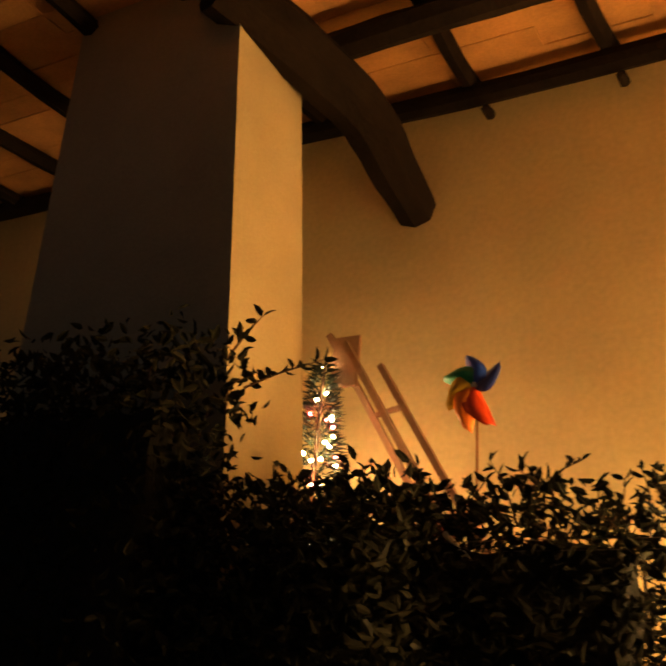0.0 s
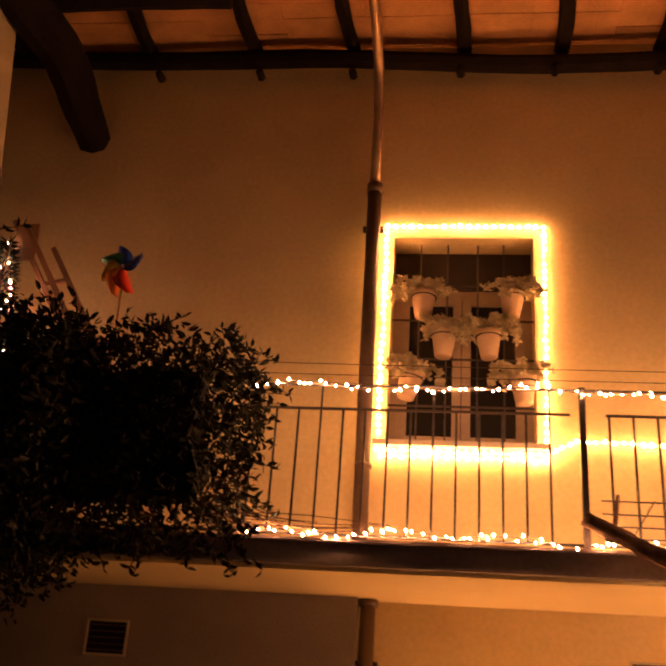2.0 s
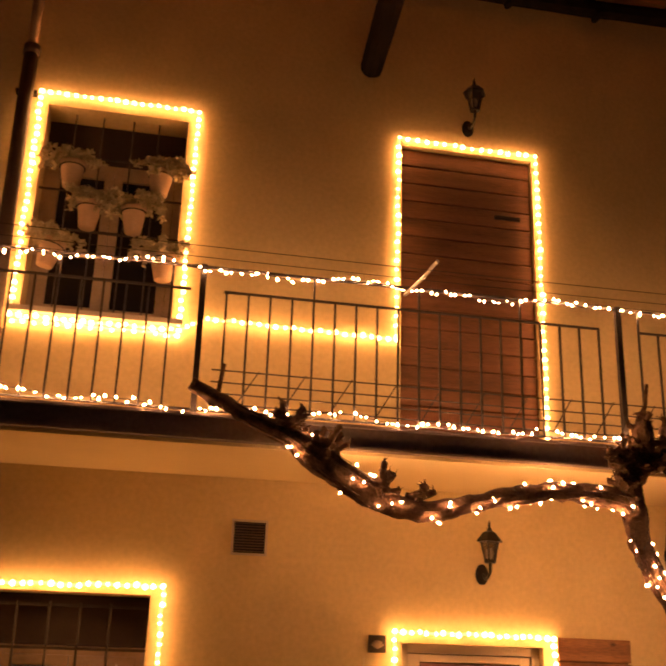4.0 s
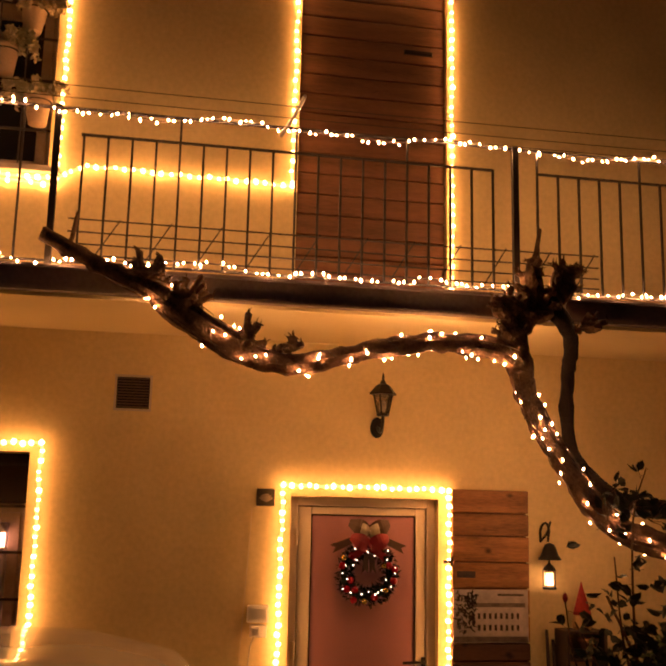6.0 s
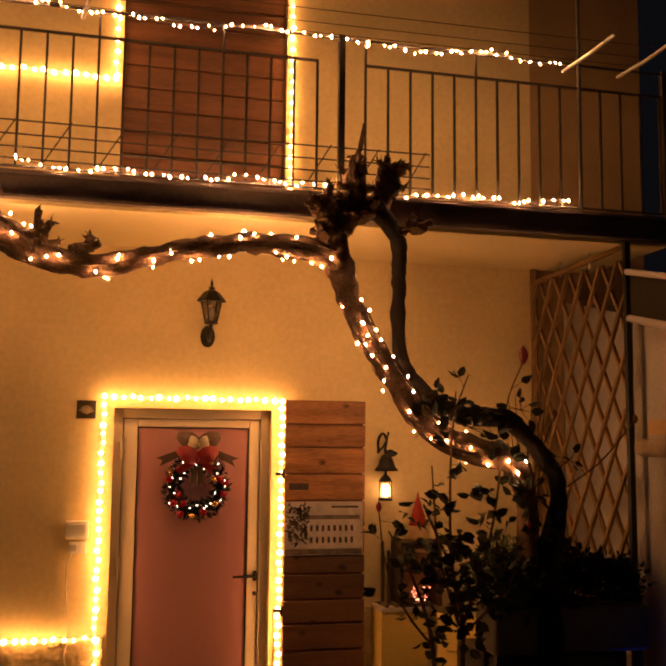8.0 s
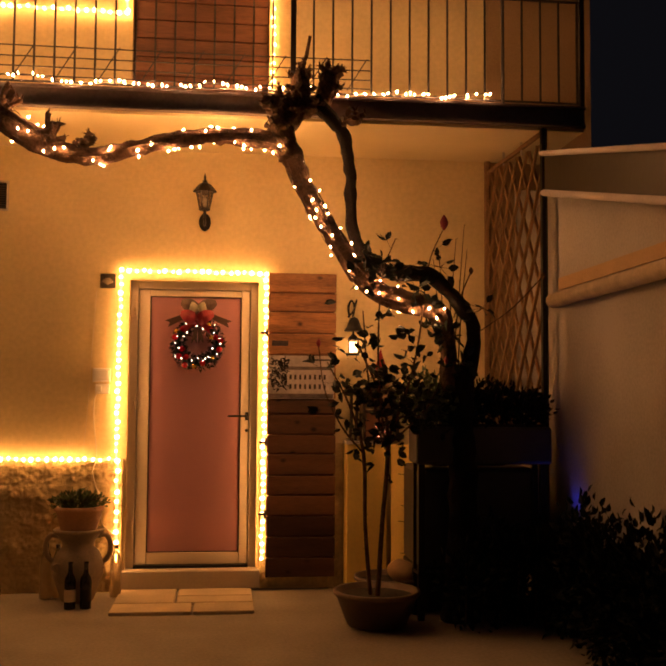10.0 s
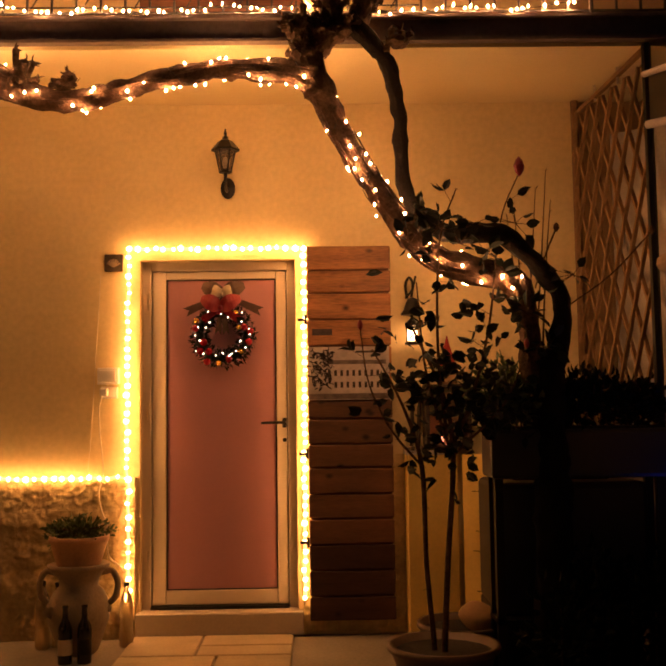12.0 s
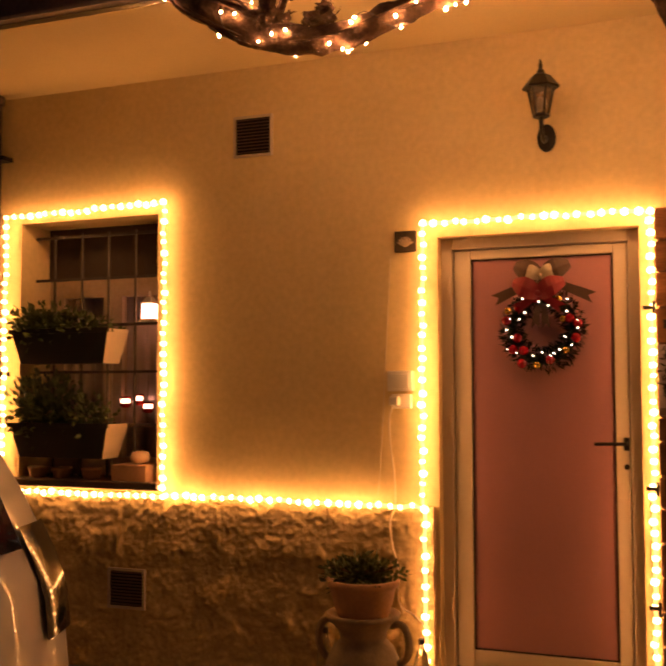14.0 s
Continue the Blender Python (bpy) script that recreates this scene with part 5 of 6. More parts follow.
# ---------------- paper windmill, christmas tree, folded chair ----------------
fl = thing("toy_windmill", "multicoloured toy windmill on a stick at the railing", "windmill")
bm = bmesh.new()
tube(bm, [(-4.60, -0.93, 3.4), (-4.625, -0.94, 4.98)], radius=0.007, seg=6)
part("stick", bm, WOOD, fl)
cols = [("blue", (0.03, 0.09, 0.55)), ("navy", (0.03, 0.05, 0.25)), ("red", (0.75, 0.06, 0.02)), ("orange", (0.85, 0.20, 0.02)), ("yellow", (0.7, 0.42, 0.03)), ("green", (0.03, 0.25, 0.10))]
for k, (nm, c) in enumerate(cols):
    a = radians({'blue': 75, 'navy': 10, 'red': -95, 'orange': -125, 'yellow': 185, 'green': 130}[nm])
    L = 0.145 if nm not in ("red", "orange") else 0.20
    bm = bmesh.new()
    grid = []
    for i in range(7):
        t = i / 6
        w = 0.062 * math.sin(math.pi * min(1, t * 0.8 + 0.08))
        cc = Vector((math.cos(a + 0.5 * t), -0.05 * math.sin(math.pi * t), math.sin(a + 0.5 * t))) * (L * t)
        n = Vector((-math.sin(a), 0.35, math.cos(a)))
        grid.append((bm.verts.new(cc - n * w), bm.verts.new(cc + Vector((0, -0.02, 0))), bm.verts.new(cc + n * w * 0.7)))
    for p, q in zip(grid, grid[1:]):
        bm.faces.new((p[0], p[1], q[1], q[0]))
        bm.faces.new((p[1], p[2], q[2], q[1]))
    o = part("blade", bm, mat(nm + "_foil", c, 0.35, vary=0.08, scale=12), fl, f"{nm} plastic blade", smooth=True, at=(-4.63, -0.96, 4.98))
    o.modifiers.new("thick", "SOLIDIFY").thickness = 0.002
part("hub", lathe([(0.012, -0.01), (0.016, 0), (0.012, 0.012)], 10, None, (0, 0, 0)), WHITE_PLASTIC, fl, at=(-4.63, -0.97, 4.98))

xt = thing("christmas_tree", "slim artificial christmas tree with lights on the balcony", "tree", at=(-5.55, -0.68, 3.361))
bm = bmesh.new()
r2 = random.Random(8)
for k in range(2600):
    z = r2.uniform(0.25, 1.95)
    rad = 0.30 * (2.10 - z) / 1.75 * math.sqrt(r2.random())
    a = r2.uniform(0, 6.28)
    leaf(bm, (rad * math.cos(a), rad * math.sin(a), z), (math.cos(a), math.sin(a), r2.uniform(-0.2, 0.5)), 0.07, 0.14, roll=r2.uniform(0, 6))
part("needles", bm, LEAF, xt, "green needles")
part("trunk", lathe([(0.02, 0), (0.012, 1.8), (0.003, 2.0)], 8), BARK, xt)
part("stand", lathe([(0.15, 0), (0.15, 0.02), (0.03, 0.06)], 12), PLASTIC_DARK, xt)
REDBULB = mat("red_bulb", (1, 0.2, 0.2), 0.4, vary=0, bump=0, emit=(1.0, 0.05, 0.05), power=30)
rb = blob_mesh("red_light", 0.010, REDBULB)
wb = blob_mesh("tree_light", 0.009, mat("tree_glow", (1, 1, 1), 0.4, vary=0, bump=0, emit=(1.0, 0.62, 0.3), power=45.0))
for k in range(64):
    z = 0.95 + 1.05 * (1 - math.sqrt(r2.random()))
    a = r2.uniform(0, 6.28)
    rad = 0.31 * (2.02 - z) / 1.75
    piece("light", rb if k % 4 == 0 else wb, xt, (rad * math.cos(a), rad * math.sin(a), z))
CHW = mat("chair_wood", (0.30, 0.15, 0.08), 0.6, vary=0.15, scale=8)
ch = thing("folding_chair", "folded wooden deck chair leaning on the balcony", "chair")
for dx, dy, top in ((0, 0, 5.52), (0.085, -0.08, 5.42), (0.19, -0.02, 5.30)):
    bm = bmesh.new()
    tube(bm, [(-4.31 + dx, -0.52 + dy, 3.39), (-4.31 + dx - 0.6 * (top - 3.39), -0.60 + dy, top)], radius=0.022, seg=4)
    part("side_rail", bm, CHW, ch)
for k, z in enumerate((4.0, 4.5, 5.05)):
    x = -4.31 - 0.6 * (z - 3.39)
    bm = bmesh.new()
    tube(bm, [(x, -0.58, z), (x + 0.19, -0.62, z + 0.02)], radius=0.016, seg=4)
    part("crossbar", bm, CHW, ch)
part("backrest", boxes((-5.54, -5.385, -0.64, -0.615, 5.2, 5.48), bevel=0.008), CHW, ch, "slatted brown backrest")


# ---------------- parked car ----------------
car = thing("car", "tall white hatchback parked in the yard before the house", "car", at=(-0.78, -3.2, 0))
car.scale = (1, 0.96, 1.0)
prof = [(-0.04, 0.30), (-0.01, 0.42), (0.0, 0.62), (0.0, 0.80), (-0.03, 1.05), (-0.11, 1.25), (-0.22, 1.45), (-0.32, 1.60), (-0.44, 1.71), (-0.7, 1.77), (-1.3, 1.79), (-1.9, 1.74),
        (-2.3, 1.58), (-2.85, 1.16), (-3.05, 1.06), (-3.5, 0.92), (-3.72, 0.74), (-3.76, 0.45), (-3.7, 0.28)]


def half_width(z):
    return 0.84 if z < 1.0 else 0.84 - 0.2 * ((z - 1.0) / 0.79) ** 1.1


def car_point(x, z, s, grow=0.0):
    w = half_width(z) + grow
    pull = 0.09 * abs(s) ** 4
    xx = x - pull if x > -1.0 else (x + pull if x < -3.2 else x)
    return Vector((xx + (grow if x > -1.0 else 0), s * w, z - (0.05 * abs(s) ** 6 if z > 1.55 else 0) + (grow if z > 1.7 else 0)))


bm = bmesh.new()
S = [math.sin(radians(a)) for a in np.linspace(-90, 90, 19)]
fine = []
for (x0, z0), (x1, z1) in zip(prof, prof[1:]):
    for k in range(4):
        fine.append((x0 + (x1 - x0) * k / 4, z0 + (z1 - z0) * k / 4))
fine.append(prof[-1])
grid = [[bm.verts.new(car_point(x, z, s)) for s in S] for x, z in fine]
for p, q in zip(grid, grid[1:]):
    for j in range(len(S) - 1):
        bm.faces.new((p[j], p[j + 1], q[j + 1], q[j]))
for j in (0, len(S) - 1):
    col = [row[j] for row in grid]
    n = len(col)
    for k in range(n // 2):
        a, b, c, d = col[k], col[k + 1], col[n - 2 - k], col[n - 1 - k]
        if len({a, b, c, d}) == 4:
            try:
                bm.faces.new((a, b, c, d))
            except ValueError:
                pass
part("body", bm, CAR_PAINT, car, "white painted shell", smooth=True)


def car_patch(rows, ss, grow):
    bm = bmesh.new()
    g = [[bm.verts.new(car_point(x, z, s, grow)) for s in ss] for x, z in rows]
    for p, q in zip(g, g[1:]):
        for j in range(len(ss) - 1):
            bm.faces.new((p[j], p[j + 1], q[j + 1], q[j]))
    return bm


part("rear_window", car_patch([(-0.062, 1.13), (-0.11, 1.25), (-0.165, 1.35), (-0.22, 1.45), (-0.303, 1.575)], list(np.linspace(-0.78, 0.78, 15)), 0.006), CAR_GLASS, car, "dark rear window", smooth=True)
for sg in (-1, 1):
    bm = bmesh.new()
    for a, b in ((-1.35, -0.62), (-2.25, -1.42)):
        c = [bm.verts.new((x, sg * (half_width(z) + 0.008), z)) for x, z in ((a, 1.1), (b, 1.1), (b - 0.1, 1.56), (a + (0.0 if a > -2 else 0.25), 1.58))]
        bm.faces.new(c)
    part("side_window", bm, CAR_GLASS, car, "dark side windows")
    tl = car_patch([(-0.012, 0.9), (-0.024, 1.0), (-0.05, 1.1), (-0.082, 1.18)], [sg * v for v in (0.80, 0.88, 0.95, 0.999)], 0.010)
    part("tail_light", tl, CAR_GLASS, car, "dark tail lamp cluster", smooth=True)
    for wx in (-0.72, -3.0):
        w = part("tyre", lathe([(0.20, -0.1), (0.29, -0.1), (0.305, -0.07), (0.305, 0.07), (0.29, 0.1), (0.20, 0.1)], 28), RUBBER, car, at=(wx, sg * 0.76, 0.305), smooth=True)
        w.rotation_euler = (radians(90), 0, 0)
        part("rim", lathe([(0.20, 0.085), (0.18, 0.105), (0.05, 0.09), (0.03, 0.11)], 10), CHROME, w)
part("bumper", car_patch([(-0.02, 0.34), (0.012, 0.42), (0.016, 0.52), (0.0, 0.58)], S, 0.012), CAR_PAINT, car, smooth=True)
part("plate", boxes((0.018, 0.026, -0.26, 0.26, 0.66, 0.77)), WHITE_PLASTIC, car, "blank white number plate")
part("underside", boxes((-3.6, -0.12, -0.7, 0.7, 0.2, 0.32)), RUBBER, car)


# ---------------- trellis at the end of the balcony ----------------
tre = thing("trellis_panel", "brown diamond lattice screen under the balcony end", "trellis")
A, B = Vector((2.20, -0.02, 0)), Vector((2.33, -0.95, 0))
TU = (B - A).normalized()
TW = (B - A).length
TZ0, TZ1 = 1.10, 3.12
LAT = mat("lattice_wood", (0.26, 0.145, 0.06), 0.75, vary=0.2, scale=8, rnd=0.1)


def tp(u, z, off=0.0):
    return A + TU * u + Vector((off, 0, z))


for sgn, off in ((1, -0.008), (-1, 0.006)):
    for k in range(-6, 16):
        slope = 2.0
        seg = []
        for t in np.linspace(0, TZ1 - TZ0, 60):
            u = k * 0.16 - 0.3 + t / slope
            if sgn < 0:
                u = TW - u
            if 0 <= u <= TW:
                seg.append((u, TZ0 + t))
        if len(seg) > 2:
            bm = bmesh.new()
            tube(bm, [tuple(tp(*seg[0], off)), tuple(tp(*seg[-1], off))], radius=0.014, seg=4)
            part("lattice_slat", bm, LAT, tre)
for u in (0.0, TW):
    bm = bmesh.new()
    tube(bm, [tuple(tp(u, 0.0 if u else TZ0)), tuple(tp(u, TZ1 + 0.1))], radius=0.024, seg=6)
    part("post", bm, BLACK if u else LAT, tre, "dark upright post")
for z in (TZ0, TZ1):
    bm = bmesh.new()
    tube(bm, [tuple(tp(0, z)), tuple(tp(TW, z + (0.08 if z > 2 else 0)))], radius=0.018, seg=4)
    part("end_rail", bm, LAT, tre)
for u in (0.3, 0.6):
    bm = bmesh.new()
    tube(bm, [tuple(tp(u, TZ1)), tuple(tp(u, 3.214))], radius=0.008, seg=5)
    part("hanger", bm, SILL, tre)

# ---------------- corner beside the door: meter box, planters, roses ----------------
YEL = mat("yellow_panel", (0.90, 0.64, 0.16), 0.7, vary=0.06, scale=3, bump=0.08)
mb = thing("meter_box", "yellow plastered meter cabinet against the wall", "cabinet")
part("cabinet_body", boxes((1.105, 1.40, -0.19, -0.001, 0.0, 1.06), bevel=0.006), YEL, mb)
part("top_board", boxes((1.10, 1.405, -0.20, -0.001, 1.061, 1.085)), SILL, mb)
pb = thing("leaning_board", "pale yellow board standing by the wall", "board", at=(1.41, -0.33, 0))
pb.rotation_euler = (0, 0, radians(-38))
bm = boxes((0.0, 0.34, -0.012, 0.012, 0.0, 1.07), bevel=0.003)
part("board_sheet", bm, YEL, pb)
for k in range(7):
    part("scratch", boxes((0.06 + 0.02 * (k % 3), 0.12 + 0.025 * (k % 3), -0.0145, -0.0123, 0.2 + k * 0.11, 0.204 + k * 0.11)), BARK, pb)
for k, x in enumerate((1.14, 1.2, 1.25)):
    cp = thing("garden_tool", "small hand tool resting on the meter cabinet", "tool", at=(x, -0.12, 1.086), group="tools on the cabinet")
    part("tool_handle", boxes((-0.012, 0.012, -0.08, 0.02, 0, 0.024), bevel=0.006), PIPE_DARK, cp)
    part("tool_blade", boxes((-0.018, 0.018, 0.021, 0.10, 0.006, 0.011)), IRON, cp)


def bowl_pot(x, y, r0, h, label):
    ob = thing("bowl_pot", label, "pot", at=(x, y, 0), group="rose pots")
    part("bowl", lathe([(r0 * 0.6, 0), (r0 * 0.7, 0.01), (r0 * 0.95, h * 0.8), (r0, h * 0.85), (r0 * 1.04, h * 0.9), (r0 * 1.04, h), (r0 * 0.94, h), (r0 * 0.9, h * 0.8)], 28), PIPE_DARK if "dark" in label else TERRACOTTA, ob, smooth=True)
    part("soil", lathe([(r0 * 0.9, h * 0.78), (r0 * 0.9, h * 0.84)], 20), SOIL, ob)


bowl_pot(1.17, -1.18, 0.26, 0.22, "wide dark brown bowl pot with a rose")
bowl_pot(1.33, -0.72, 0.23, 0.22, "wide dark bowl pot near the wall")
st = thing("field_stone", "rounded field stone lying in the pot", "stone", at=(1.40, -0.78, 0.26))
bm = bmesh.new()
bmesh.ops.create_icosphere(bm, subdivisions=3, radius=0.10)
for v in bm.verts:
    v.co *= 1 + 0.25 * noise.noise(v.co * 9)
    v.co.z *= 0.75
part("stone_body", bm, PLASTER_BROWN, st, smooth=True)

rose = thing("rose_bush", "tall standard rose with thorny canes and large leaves", "rose")
r = random.Random(41)
canes, lv = bmesh.new(), bmesh.new()
RZ = -1.15
stems = [[(1.17, -1.2, 0.18, 0.016), (1.20, -1.18, 0.6, 0.014), (1.24, -1.15, 1.1, 0.013), (1.20, -1.12, 1.4, 0.009), (1.05, -1.1, 1.75, 0.006)],
         [(1.13, -1.16, 0.18, 0.014), (1.10, -1.15, 0.6, 0.012), (1.09, -1.12, 1.05, 0.012), (1.0, -1.12, 1.35, 0.007), (0.86, -1.12, 1.62, 0.004)],
         [(1.22, -1.15, 1.1, 0.010), (1.35, -1.12, 1.4, 0.008), (1.44, -1.12, 1.75, 0.006), (1.51, -1.1, 2.25, 0.004), (1.61, -1.1, 2.50, 0.003)],
         [(1.21, -1.15, 1.2, 0.009), (1.18, -1.14, 1.6, 0.007), (1.20, -1.13, 2.15, 0.005), (1.29, -1.12, 2.42, 0.003)],
         [(1.22, -1.15, 1.15, 0.009), (1.12, -1.14, 1.5, 0.006), (1.08, -1.14, 1.95, 0.004)],
         [(1.24, -1.15, 1.1, 0.008), (1.5, -1.14, 1.35, 0.006), (1.62, -1.12, 1.62, 0.004)],
         [(1.09, -1.12, 1.05, 0.007), (0.95, -1.13, 1.22, 0.006), (0.84, -1.14, 1.45, 0.004), (0.80, -1.14, 1.72, 0.003)]]
for si, s in enumerate(stems):
    q = smooth_path(s, 0.04)
    tube(canes, q, seg=6, rough=0.05)
    for c in q:
        if r.random() < 0.5:
            d = Vector((r.uniform(-1, 1), r.uniform(-1, 1), -0.2)).normalized()
            tube(canes, [(*c.xyz, 0.003), (*(c.xyz + d * (c[3] + 0.014)), 0.0006)], seg=3)
    if si == 2:
        q = [c for c in q if c[2] < 2.0 or 2.28 < c[2] < 2.36]
    if si in (0, 1):
        q = [c for c in q if c[2] > 1.15]
    for c in q[2::2]:
        if r.random() < 0.75:
            d = Vector((r.uniform(-1, 1), r.uniform(-0.8, 0.5), r.uniform(-0.3, 0.7))).normalized()
            e = c.xyz + d * 0.07
            tube(canes, [(*c.xyz, 0.002), (*e, 0.0012)], seg=3)
            for j in range(3):
                dd = d + Vector((r.uniform(-0.9, 0.9), r.uniform(-0.5, 0.5), r.uniform(-0.8, 0.4)))
                leaf(lv, e, dd, r.uniform(0.055, 0.085), 0.68, 0.15, roll=r.uniform(0, 6.28))
for k in range(170):
    c = Vector((r.gauss(1.27, 0.17), RZ + r.uniform(-0.12, 0.12), r.gauss(1.45, 0.22)))
    for j in range(2):
        leaf(lv, c, (r.uniform(-1, 1), r.uniform(-1, 0.5), r.uniform(-0.7, 0.6)), r.uniform(0.05, 0.085), 0.68, 0.15, roll=r.uniform(0, 6.28))
part("cane_framework", canes, BARK, rose, "thorny dark canes")
part("leaves", lv, LEAF, rose, "large dark leaves", kind="stuff")
for c in ((1.612, -1.1, 2.53), (0.80, -1.14, 1.74), (1.62, -1.12, 1.64)):
    bm = bmesh.new()
    k = 1.0 if c[2] > 2 else 0.55
    lathe([(0.005 * k, -0.045 * k), (0.022 * k, -0.02 * k), (0.028 * k, 0.006 * k), (0.018 * k, 0.034 * k), (0.003 * k, 0.055 * k)], 8, bm, c)
    part("rose_bud", bm, RIB, rose, "closed dark red bud")

# leafy shoots that cling to the trunk, and bare upright canes behind it
ivy = thing("trunk_shoots", "dark leafy shoots clinging to the vine trunk", "plant")
bm, lv2 = bmesh.new(), bmesh.new()
for k, (x, z, n) in enumerate(((1.10, 2.30, 9), (1.20, 2.22, 10), (1.30, 2.14, 10), (1.42, 2.10, 10), (1.38, 2.24, 8), (1.58, 2.24, 7), (1.05, 2.14, 7), (1.62, 1.80, 14), (1.86, 1.98, 9), (1.72, 1.62, 9))):
    c0 = Vector((x, -1.13, z))
    for j in range(n):
        d = Vector((r.uniform(-1, 1), r.uniform(-0.6, 0.2), r.uniform(-0.5, 0.8))).normalized()
        e = c0 + d * r.uniform(0.02, 0.085)
        tube(bm, [(*c0, 0.003), (*e, 0.0015)], seg=3)
        leaf(lv2, e, d + Vector((0, 0, r.uniform(-0.5, 0.3))), r.uniform(0.05, 0.085), 0.7, 0.12, roll=r.uniform(0, 6.28))
part("shoot_tangle", bm, BARK, ivy, kind="stuff")
part("leaves", lv2, LEAF, ivy, "dark broad leaves", kind="stuff")
bc = thing("bare_canes", "thin bare upright canes behind the vine trunk", "canes")
for x0, x1, z1 in ((1.66, 1.71, 2.44), (1.70, 1.765, 2.53), (1.73, 1.785, 2.38), (1.68, 1.67, 2.15), (1.62, 1.56, 2.3), (1.64, 1.60, 2.32)):
    bm = bmesh.new()
    q = smooth_path([(x0, -0.94, 1.22, 0.006), (x0 + 0.01, -0.97, 1.7, 0.005), ((x0 + x1) / 2, -1.0, 2.05, 0.004), (x1, -1.02, z1, 0.002)], 0.06)
    tube(bm, q, seg=5, rough=0.08)
    for c in q[5::2]:
        tube(bm, [(*c.xyz, 0.003), (*(c.xyz + Vector((r.uniform(-0.015, 0.015), -0.004, 0.012))), 0.001)], seg=3)
    part("cane", bm, BARK, bc)
for pts in (((1.84, -1.1, 1.83), (2.05, -1.12, 1.98), (2.27, -1.1, 2.2)), ((1.68, -1.08, 1.92), (1.73, -1.1, 2.08), (1.79, -1.1, 2.22))):
    bm = bmesh.new()
    tube(bm, smooth_path([(*p, 0.004) for p in pts], 0.05), seg=5, rough=0.08)
    lathe([(0.003, -0.02), (0.016, 0.0), (0.012, 0.018), (0.002, 0.028)], 7, bm, pts[-1])
    part("side_cane", bm, BARK, bc)

trough2 = thing("black_trough", "long black planter trough on a dark stand", "planter")
part("trough_body", boxes((1.43, 2.32, -1.12, -0.84, 0.98, 1.22), bevel=0.02), PLASTIC_DARK, trough2)
part("soil", boxes((1.45, 2.29, -1.09, -0.87, 1.205, 1.232)), SOIL, trough2)
for x in (1.47, 2.27):
    for y in (-1.07, -0.9):
        part("stand_leg", boxes((x - 0.02, x + 0.02, y - 0.02, y + 0.02, 0.0, 0.98)), BLACK, trough2)
part("shelf", boxes((1.45, 2.29, -1.09, -0.87, 0.28, 0.30)), BLACK, trough2)
tank = thing("water_tank", "dark olive plastic water tank under the black trough", "tank")
part("tank_body", boxes((1.47, 2.24, -1.0, -0.45, 0.301, 0.95), bevel=0.03), PLASTIC_DARK, tank)
part("tank_foot", boxes((1.48, 2.22, -0.82, -0.4, 0.0, 0.30), bevel=0.01), PLASTIC_DARK, tank)
part("tank_lid", boxes((1.6, 2.1, -0.8, -0.4, 0.951, 0.972), bevel=0.006), PLASTIC_DARK, tank)
tp2 = thing("trough_shrubs", "mixed shrubs in the black trough, some with shade painted in", "shrub")
bm = bmesh.new()
clump(bm, (1.55, -0.98, 1.38), (0.22, 0.18, 0.2), 900, 0.045, 71, shell=0.1)
part("light_foliage", bm, LEAF_GREEN, tp2, "lighter green clump", kind="stuff")
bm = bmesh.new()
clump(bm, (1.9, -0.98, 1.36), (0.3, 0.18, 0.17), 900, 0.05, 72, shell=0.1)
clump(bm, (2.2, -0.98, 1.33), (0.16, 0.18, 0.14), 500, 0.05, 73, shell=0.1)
part("shaded_foliage", bm, LEAF_SHADED, tp2, kind="stuff")
bm = bmesh.new()
for k in range(24):
    x = 1.45 + 0.035 * k
    tube(bm, [(x, -0.98, 1.23), (x + r.uniform(-0.05, 0.05), -0.98 + r.uniform(-0.05, 0.05), 1.45)], radius=0.004, seg=4)
part("stems", bm, BARK, tp2)
gp = thing("ground_shrub", "shrubs and pots at the vine foot, shade painted into the leaves", "shrub")
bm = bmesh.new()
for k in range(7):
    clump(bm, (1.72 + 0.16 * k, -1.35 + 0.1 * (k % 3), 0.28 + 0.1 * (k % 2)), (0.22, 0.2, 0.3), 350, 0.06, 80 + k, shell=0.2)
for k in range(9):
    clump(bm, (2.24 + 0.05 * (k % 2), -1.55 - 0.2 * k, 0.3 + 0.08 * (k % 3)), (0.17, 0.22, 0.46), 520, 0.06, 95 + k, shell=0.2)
part("foliage", bm, LEAF_SHADED, gp, kind="stuff")
bm = bmesh.new()
for k in range(10):
    tube(bm, [(1.7 + 0.11 * k, -1.3, 0.0), (1.7 + 0.11 * k, -1.32, 0.4)], radius=0.006, seg=4)
part("stems", bm, BARK, gp)

# ---------------- dark shelf with ornaments in the corner ----------------
SHELF = mat("dark_stained_wood", (0.045, 0.028, 0.018), 0.7, vary=0.2, scale=8, bump=0.2)
sh = thing("corner_shelf", "small dark wooden shelf rack on the meter cabinet", "shelf")
for x in (1.232, 1.478):
    part("side_board", boxes((x - 0.011, x + 0.011, -0.19, -0.002, 1.087, 1.47), bevel=0.003), SHELF, sh)
for z in (1.10, 1.30, 1.46):
    part("shelf_board", boxes((1.2435, 1.4665, -0.19, -0.002, z - 0.01, z + 0.01), bevel=0.003), SHELF, sh)
orn = thing("cone_ornament", "small cone shaped ornament with a red felt top", "ornament", at=(1.365, -0.10, 1.471))
part("body", lathe([(0.055, 0), (0.062, 0.02), (0.055, 0.07), (0.045, 0.11)], 16, wobble=0.03), PLASTER_BROWN, orn, "pale brown padded base", smooth=True)
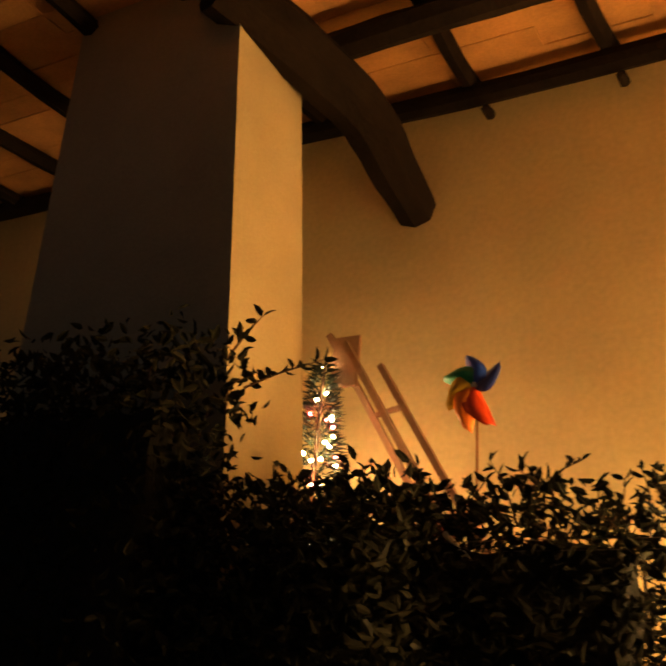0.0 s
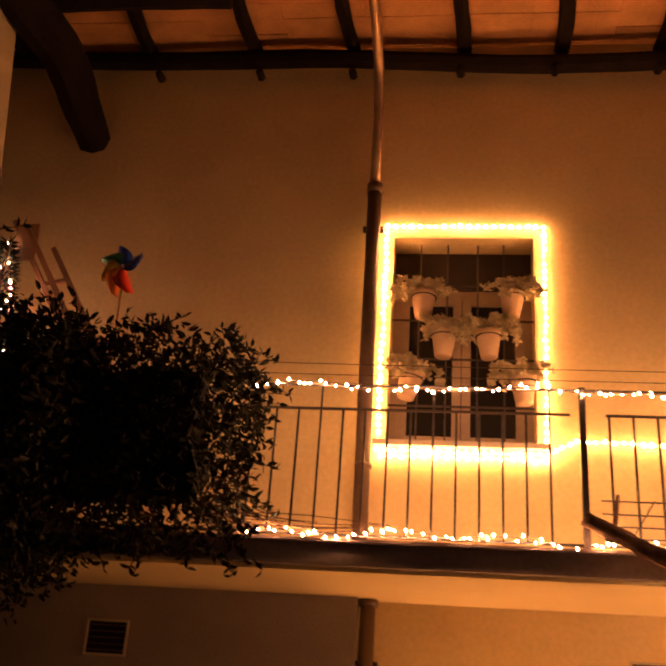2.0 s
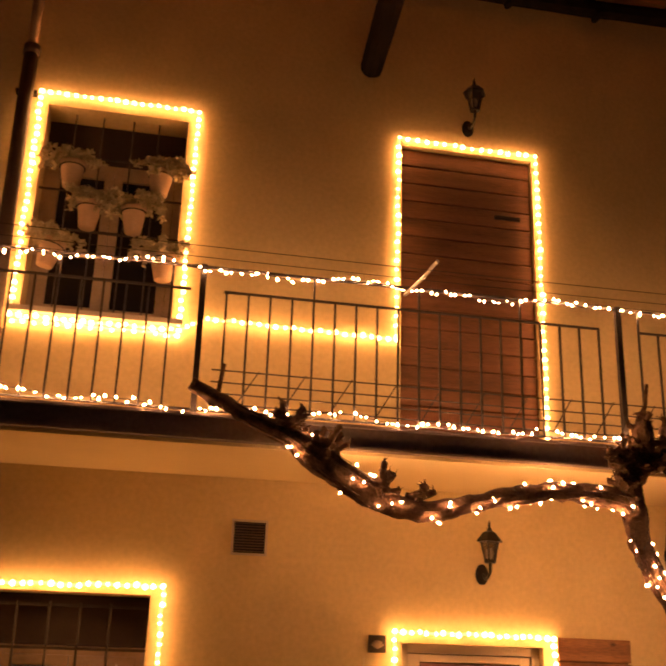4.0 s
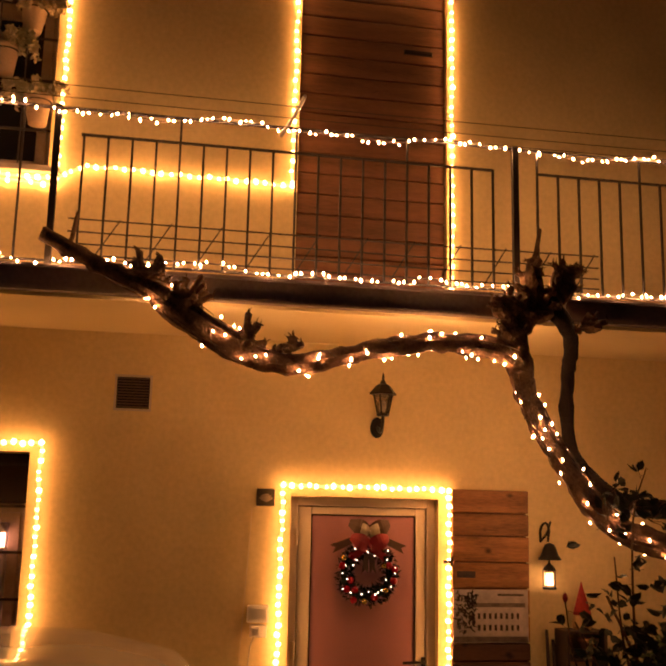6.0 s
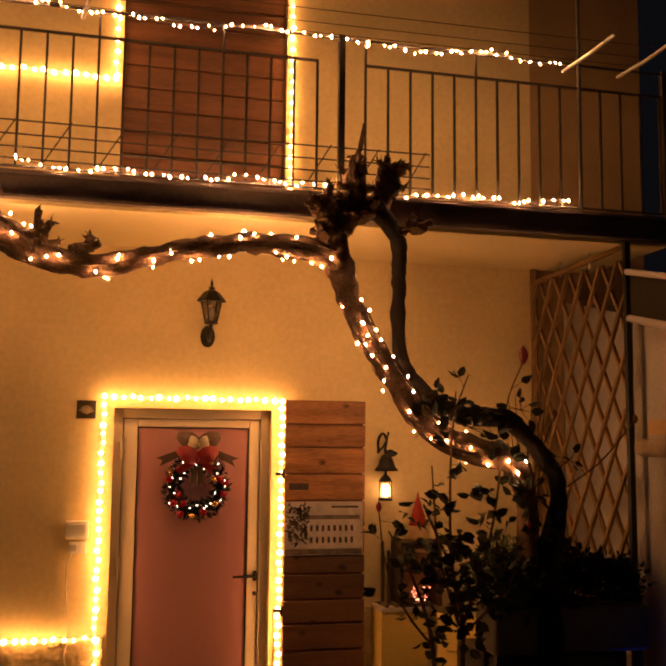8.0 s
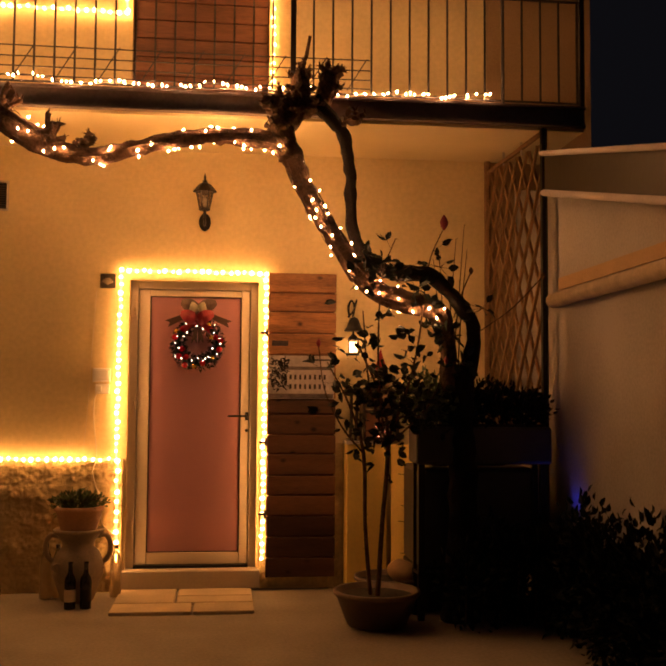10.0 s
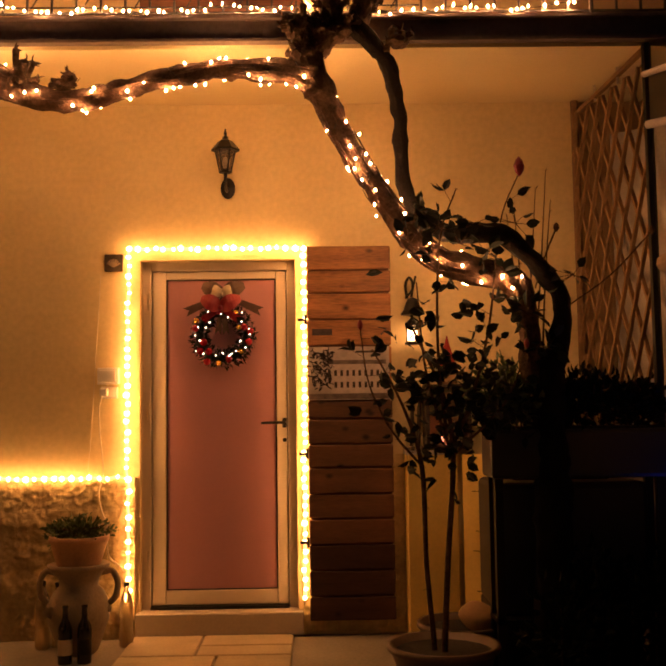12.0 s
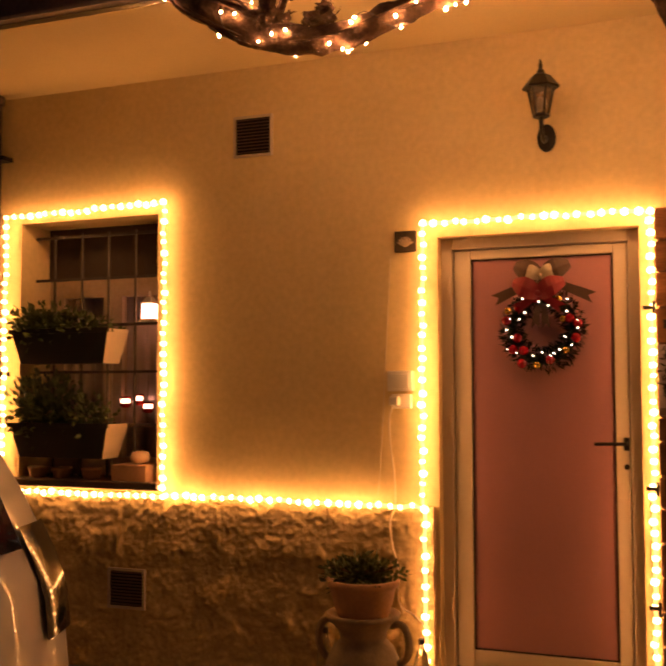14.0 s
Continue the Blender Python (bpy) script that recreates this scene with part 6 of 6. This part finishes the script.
part("cone_top", lathe([(0.058, 0.09), (0.050, 0.12), (0.030, 0.19), (0.012, 0.25), (0.003, 0.29)], 16, wobble=0.05), mat("red_felt", (0.30, 0.025, 0.02), 0.95, vary=0.15, scale=20, bump=0.3), orn, "red felt cone", smooth=True)
cp = thing("clay_pot", "small terracotta pot on the corner shelf", "pot", at=(1.395, -0.12, 1.311))
part("pot_body", lathe([(0.042, 0), (0.056, 0.085), (0.062, 0.087), (0.062, 0.11), (0.054, 0.11), (0.051, 0.09)], 18), TERRACOTTA, cp, smooth=True)
part("soil", lathe([(0.051, 0.085), (0.051, 0.095)], 12), SOIL, cp)
rl = thing("light_bundle", "small bundle of red string lights on the shelf", "string lights")
rdot = blob_mesh("bulb", 0.0045, mat("ember_bulb", (1, 0.4, 0.3), 0.4, vary=0, bump=0, emit=(1.0, 0.20, 0.10), power=7.0))
rr = random.Random(64)
wire = []
for k in range(14):
    q = (1.36 + rr.uniform(-0.07, 0.07), -0.15 + rr.uniform(-0.02, 0.02), 1.117 + (0.09 * rr.random() if k else 0.0))
    wire.append(q)
    piece("bulb", rdot, rl, q)
bm = bmesh.new()
tube(bm, wire, radius=0.002, seg=4)
part("cable", bm, CABLE, rl)
for k, (x, top) in enumerate(((1.15, 1.46), (1.19, 1.40))):
    gt = thing("garden_stake", "short dark wooden stake leaning on the wall above the cabinet", "stake", group="stakes by the wall")
    bm = bmesh.new()
    tube(bm, [(x - 0.01, -0.10, 1.086, 0.012), (x, -0.07, 1.25, 0.012), (x + 0.012, -0.02, top, 0.010)], seg=8, rough=0.06, seed=k)
    part("shaft", bm, SHELF, gt)

# ---------------- neighbour's lean-to ----------------
NX = 2.42
nb = thing("neighbour_wall", "pale stained side wall of the neighbouring lean-to", "wall", kind="structure")


def sheet(rows, depth):
    """A closed block from four corners and a depth vector."""
    bm = bmesh.new()
    a = [bm.verts.new(c) for c in rows]
    b = [bm.verts.new(v.co + Vector(depth)) for v in a]
    bm.faces.new(a)
    bm.faces.new(list(reversed(b)))
    for i in range(4):
        bm.faces.new((a[i], b[i], b[(i + 1) % 4], a[(i + 1) % 4]))
    bmesh.ops.recalc_face_normals(bm, faces=bm.faces[:])
    return bm


def lean_z(y):
    return 3.01 + 0.232 * y


part("wall_face", sheet([(NX, -0.003, -0.02), (NX, -7.5, -0.02), (NX, -7.5, lean_z(-7.5)), (NX, -0.003, lean_z(0))], (0.3, 0, 0)), PLASTER_WHITE, nb, "pale stained plaster")
bm = bmesh.new()
tube(bm, [(NX - 0.05, -1.0, 2.05), (NX - 0.05, -7.4, 2.05)], radius=0.05, seg=10)
part("wall_pipe", bm, URN, nb, "thick pale pipe", smooth=True)
part("wall_ledge", sheet([(NX - 0.012, -1.0, 2.12), (NX - 0.012, -7.4, 2.12), (NX - 0.012, -7.4, 2.2), (NX - 0.012, -1.0, 2.2)], (0.011, 0, 0)), PLASTER_BROWN, nb, "darker painted ledge")
part("lean_to_roof", sheet([(NX - 0.1, -1.0, lean_z(-1.0) + 0.01), (NX - 0.1, -7.5, lean_z(-7.5) + 0.01), (NX + 2.5, -7.5, lean_z(-7.5) + 0.01), (NX + 2.5, -1.0, lean_z(-1.0) + 0.01)], (0, 0, 0.24)), BLACK, nb, "dark sheet roof")
bm = bmesh.new()
tube(bm, [(NX - 0.12, -1.0, lean_z(-1.0) + 0.26), (NX - 0.12, -7.4, lean_z(-7.4) + 0.26)], radius=0.018, seg=8)
part("roof_edge_strip", bm, PLASTER_GREY, nb, "pale metal edge strip", smooth=True)
bm = bmesh.new()
tube(bm, [(NX - 0.11, -1.0, lean_z(-1.0) - 0.005), (NX - 0.11, -7.4, lean_z(-7.4) - 0.005)], radius=0.022, seg=8)
part("gutter", bm, PLASTER_GREY, nb, "dull grey round gutter", smooth=True)
bl = thing("blue_spotlight", "small blue garden spotlight among the plants", "lamp", at=(2.36, -1.30, 0.62))
part("lens", lathe([(0.012, 0), (0.014, 0.01), (0.006, 0.014)], 10), mat("blue_glow", (0.1, 0.15, 1), 0.3, vary=0, bump=0, emit=(0.03, 0.07, 1.0), power=110.0), bl, "glowing blue lens")
part("housing", lathe([(0.016, -0.06), (0.02, -0.002), (0.024, 0.035), (0.021, 0.035), (0.017, 0.0)], 10), BLACK, bl)
bm = bmesh.new()
tube(bm, [(0, 0, -0.62), (0, 0, -0.05)], radius=0.006, seg=5)
part("spike", bm, BLACK, bl)
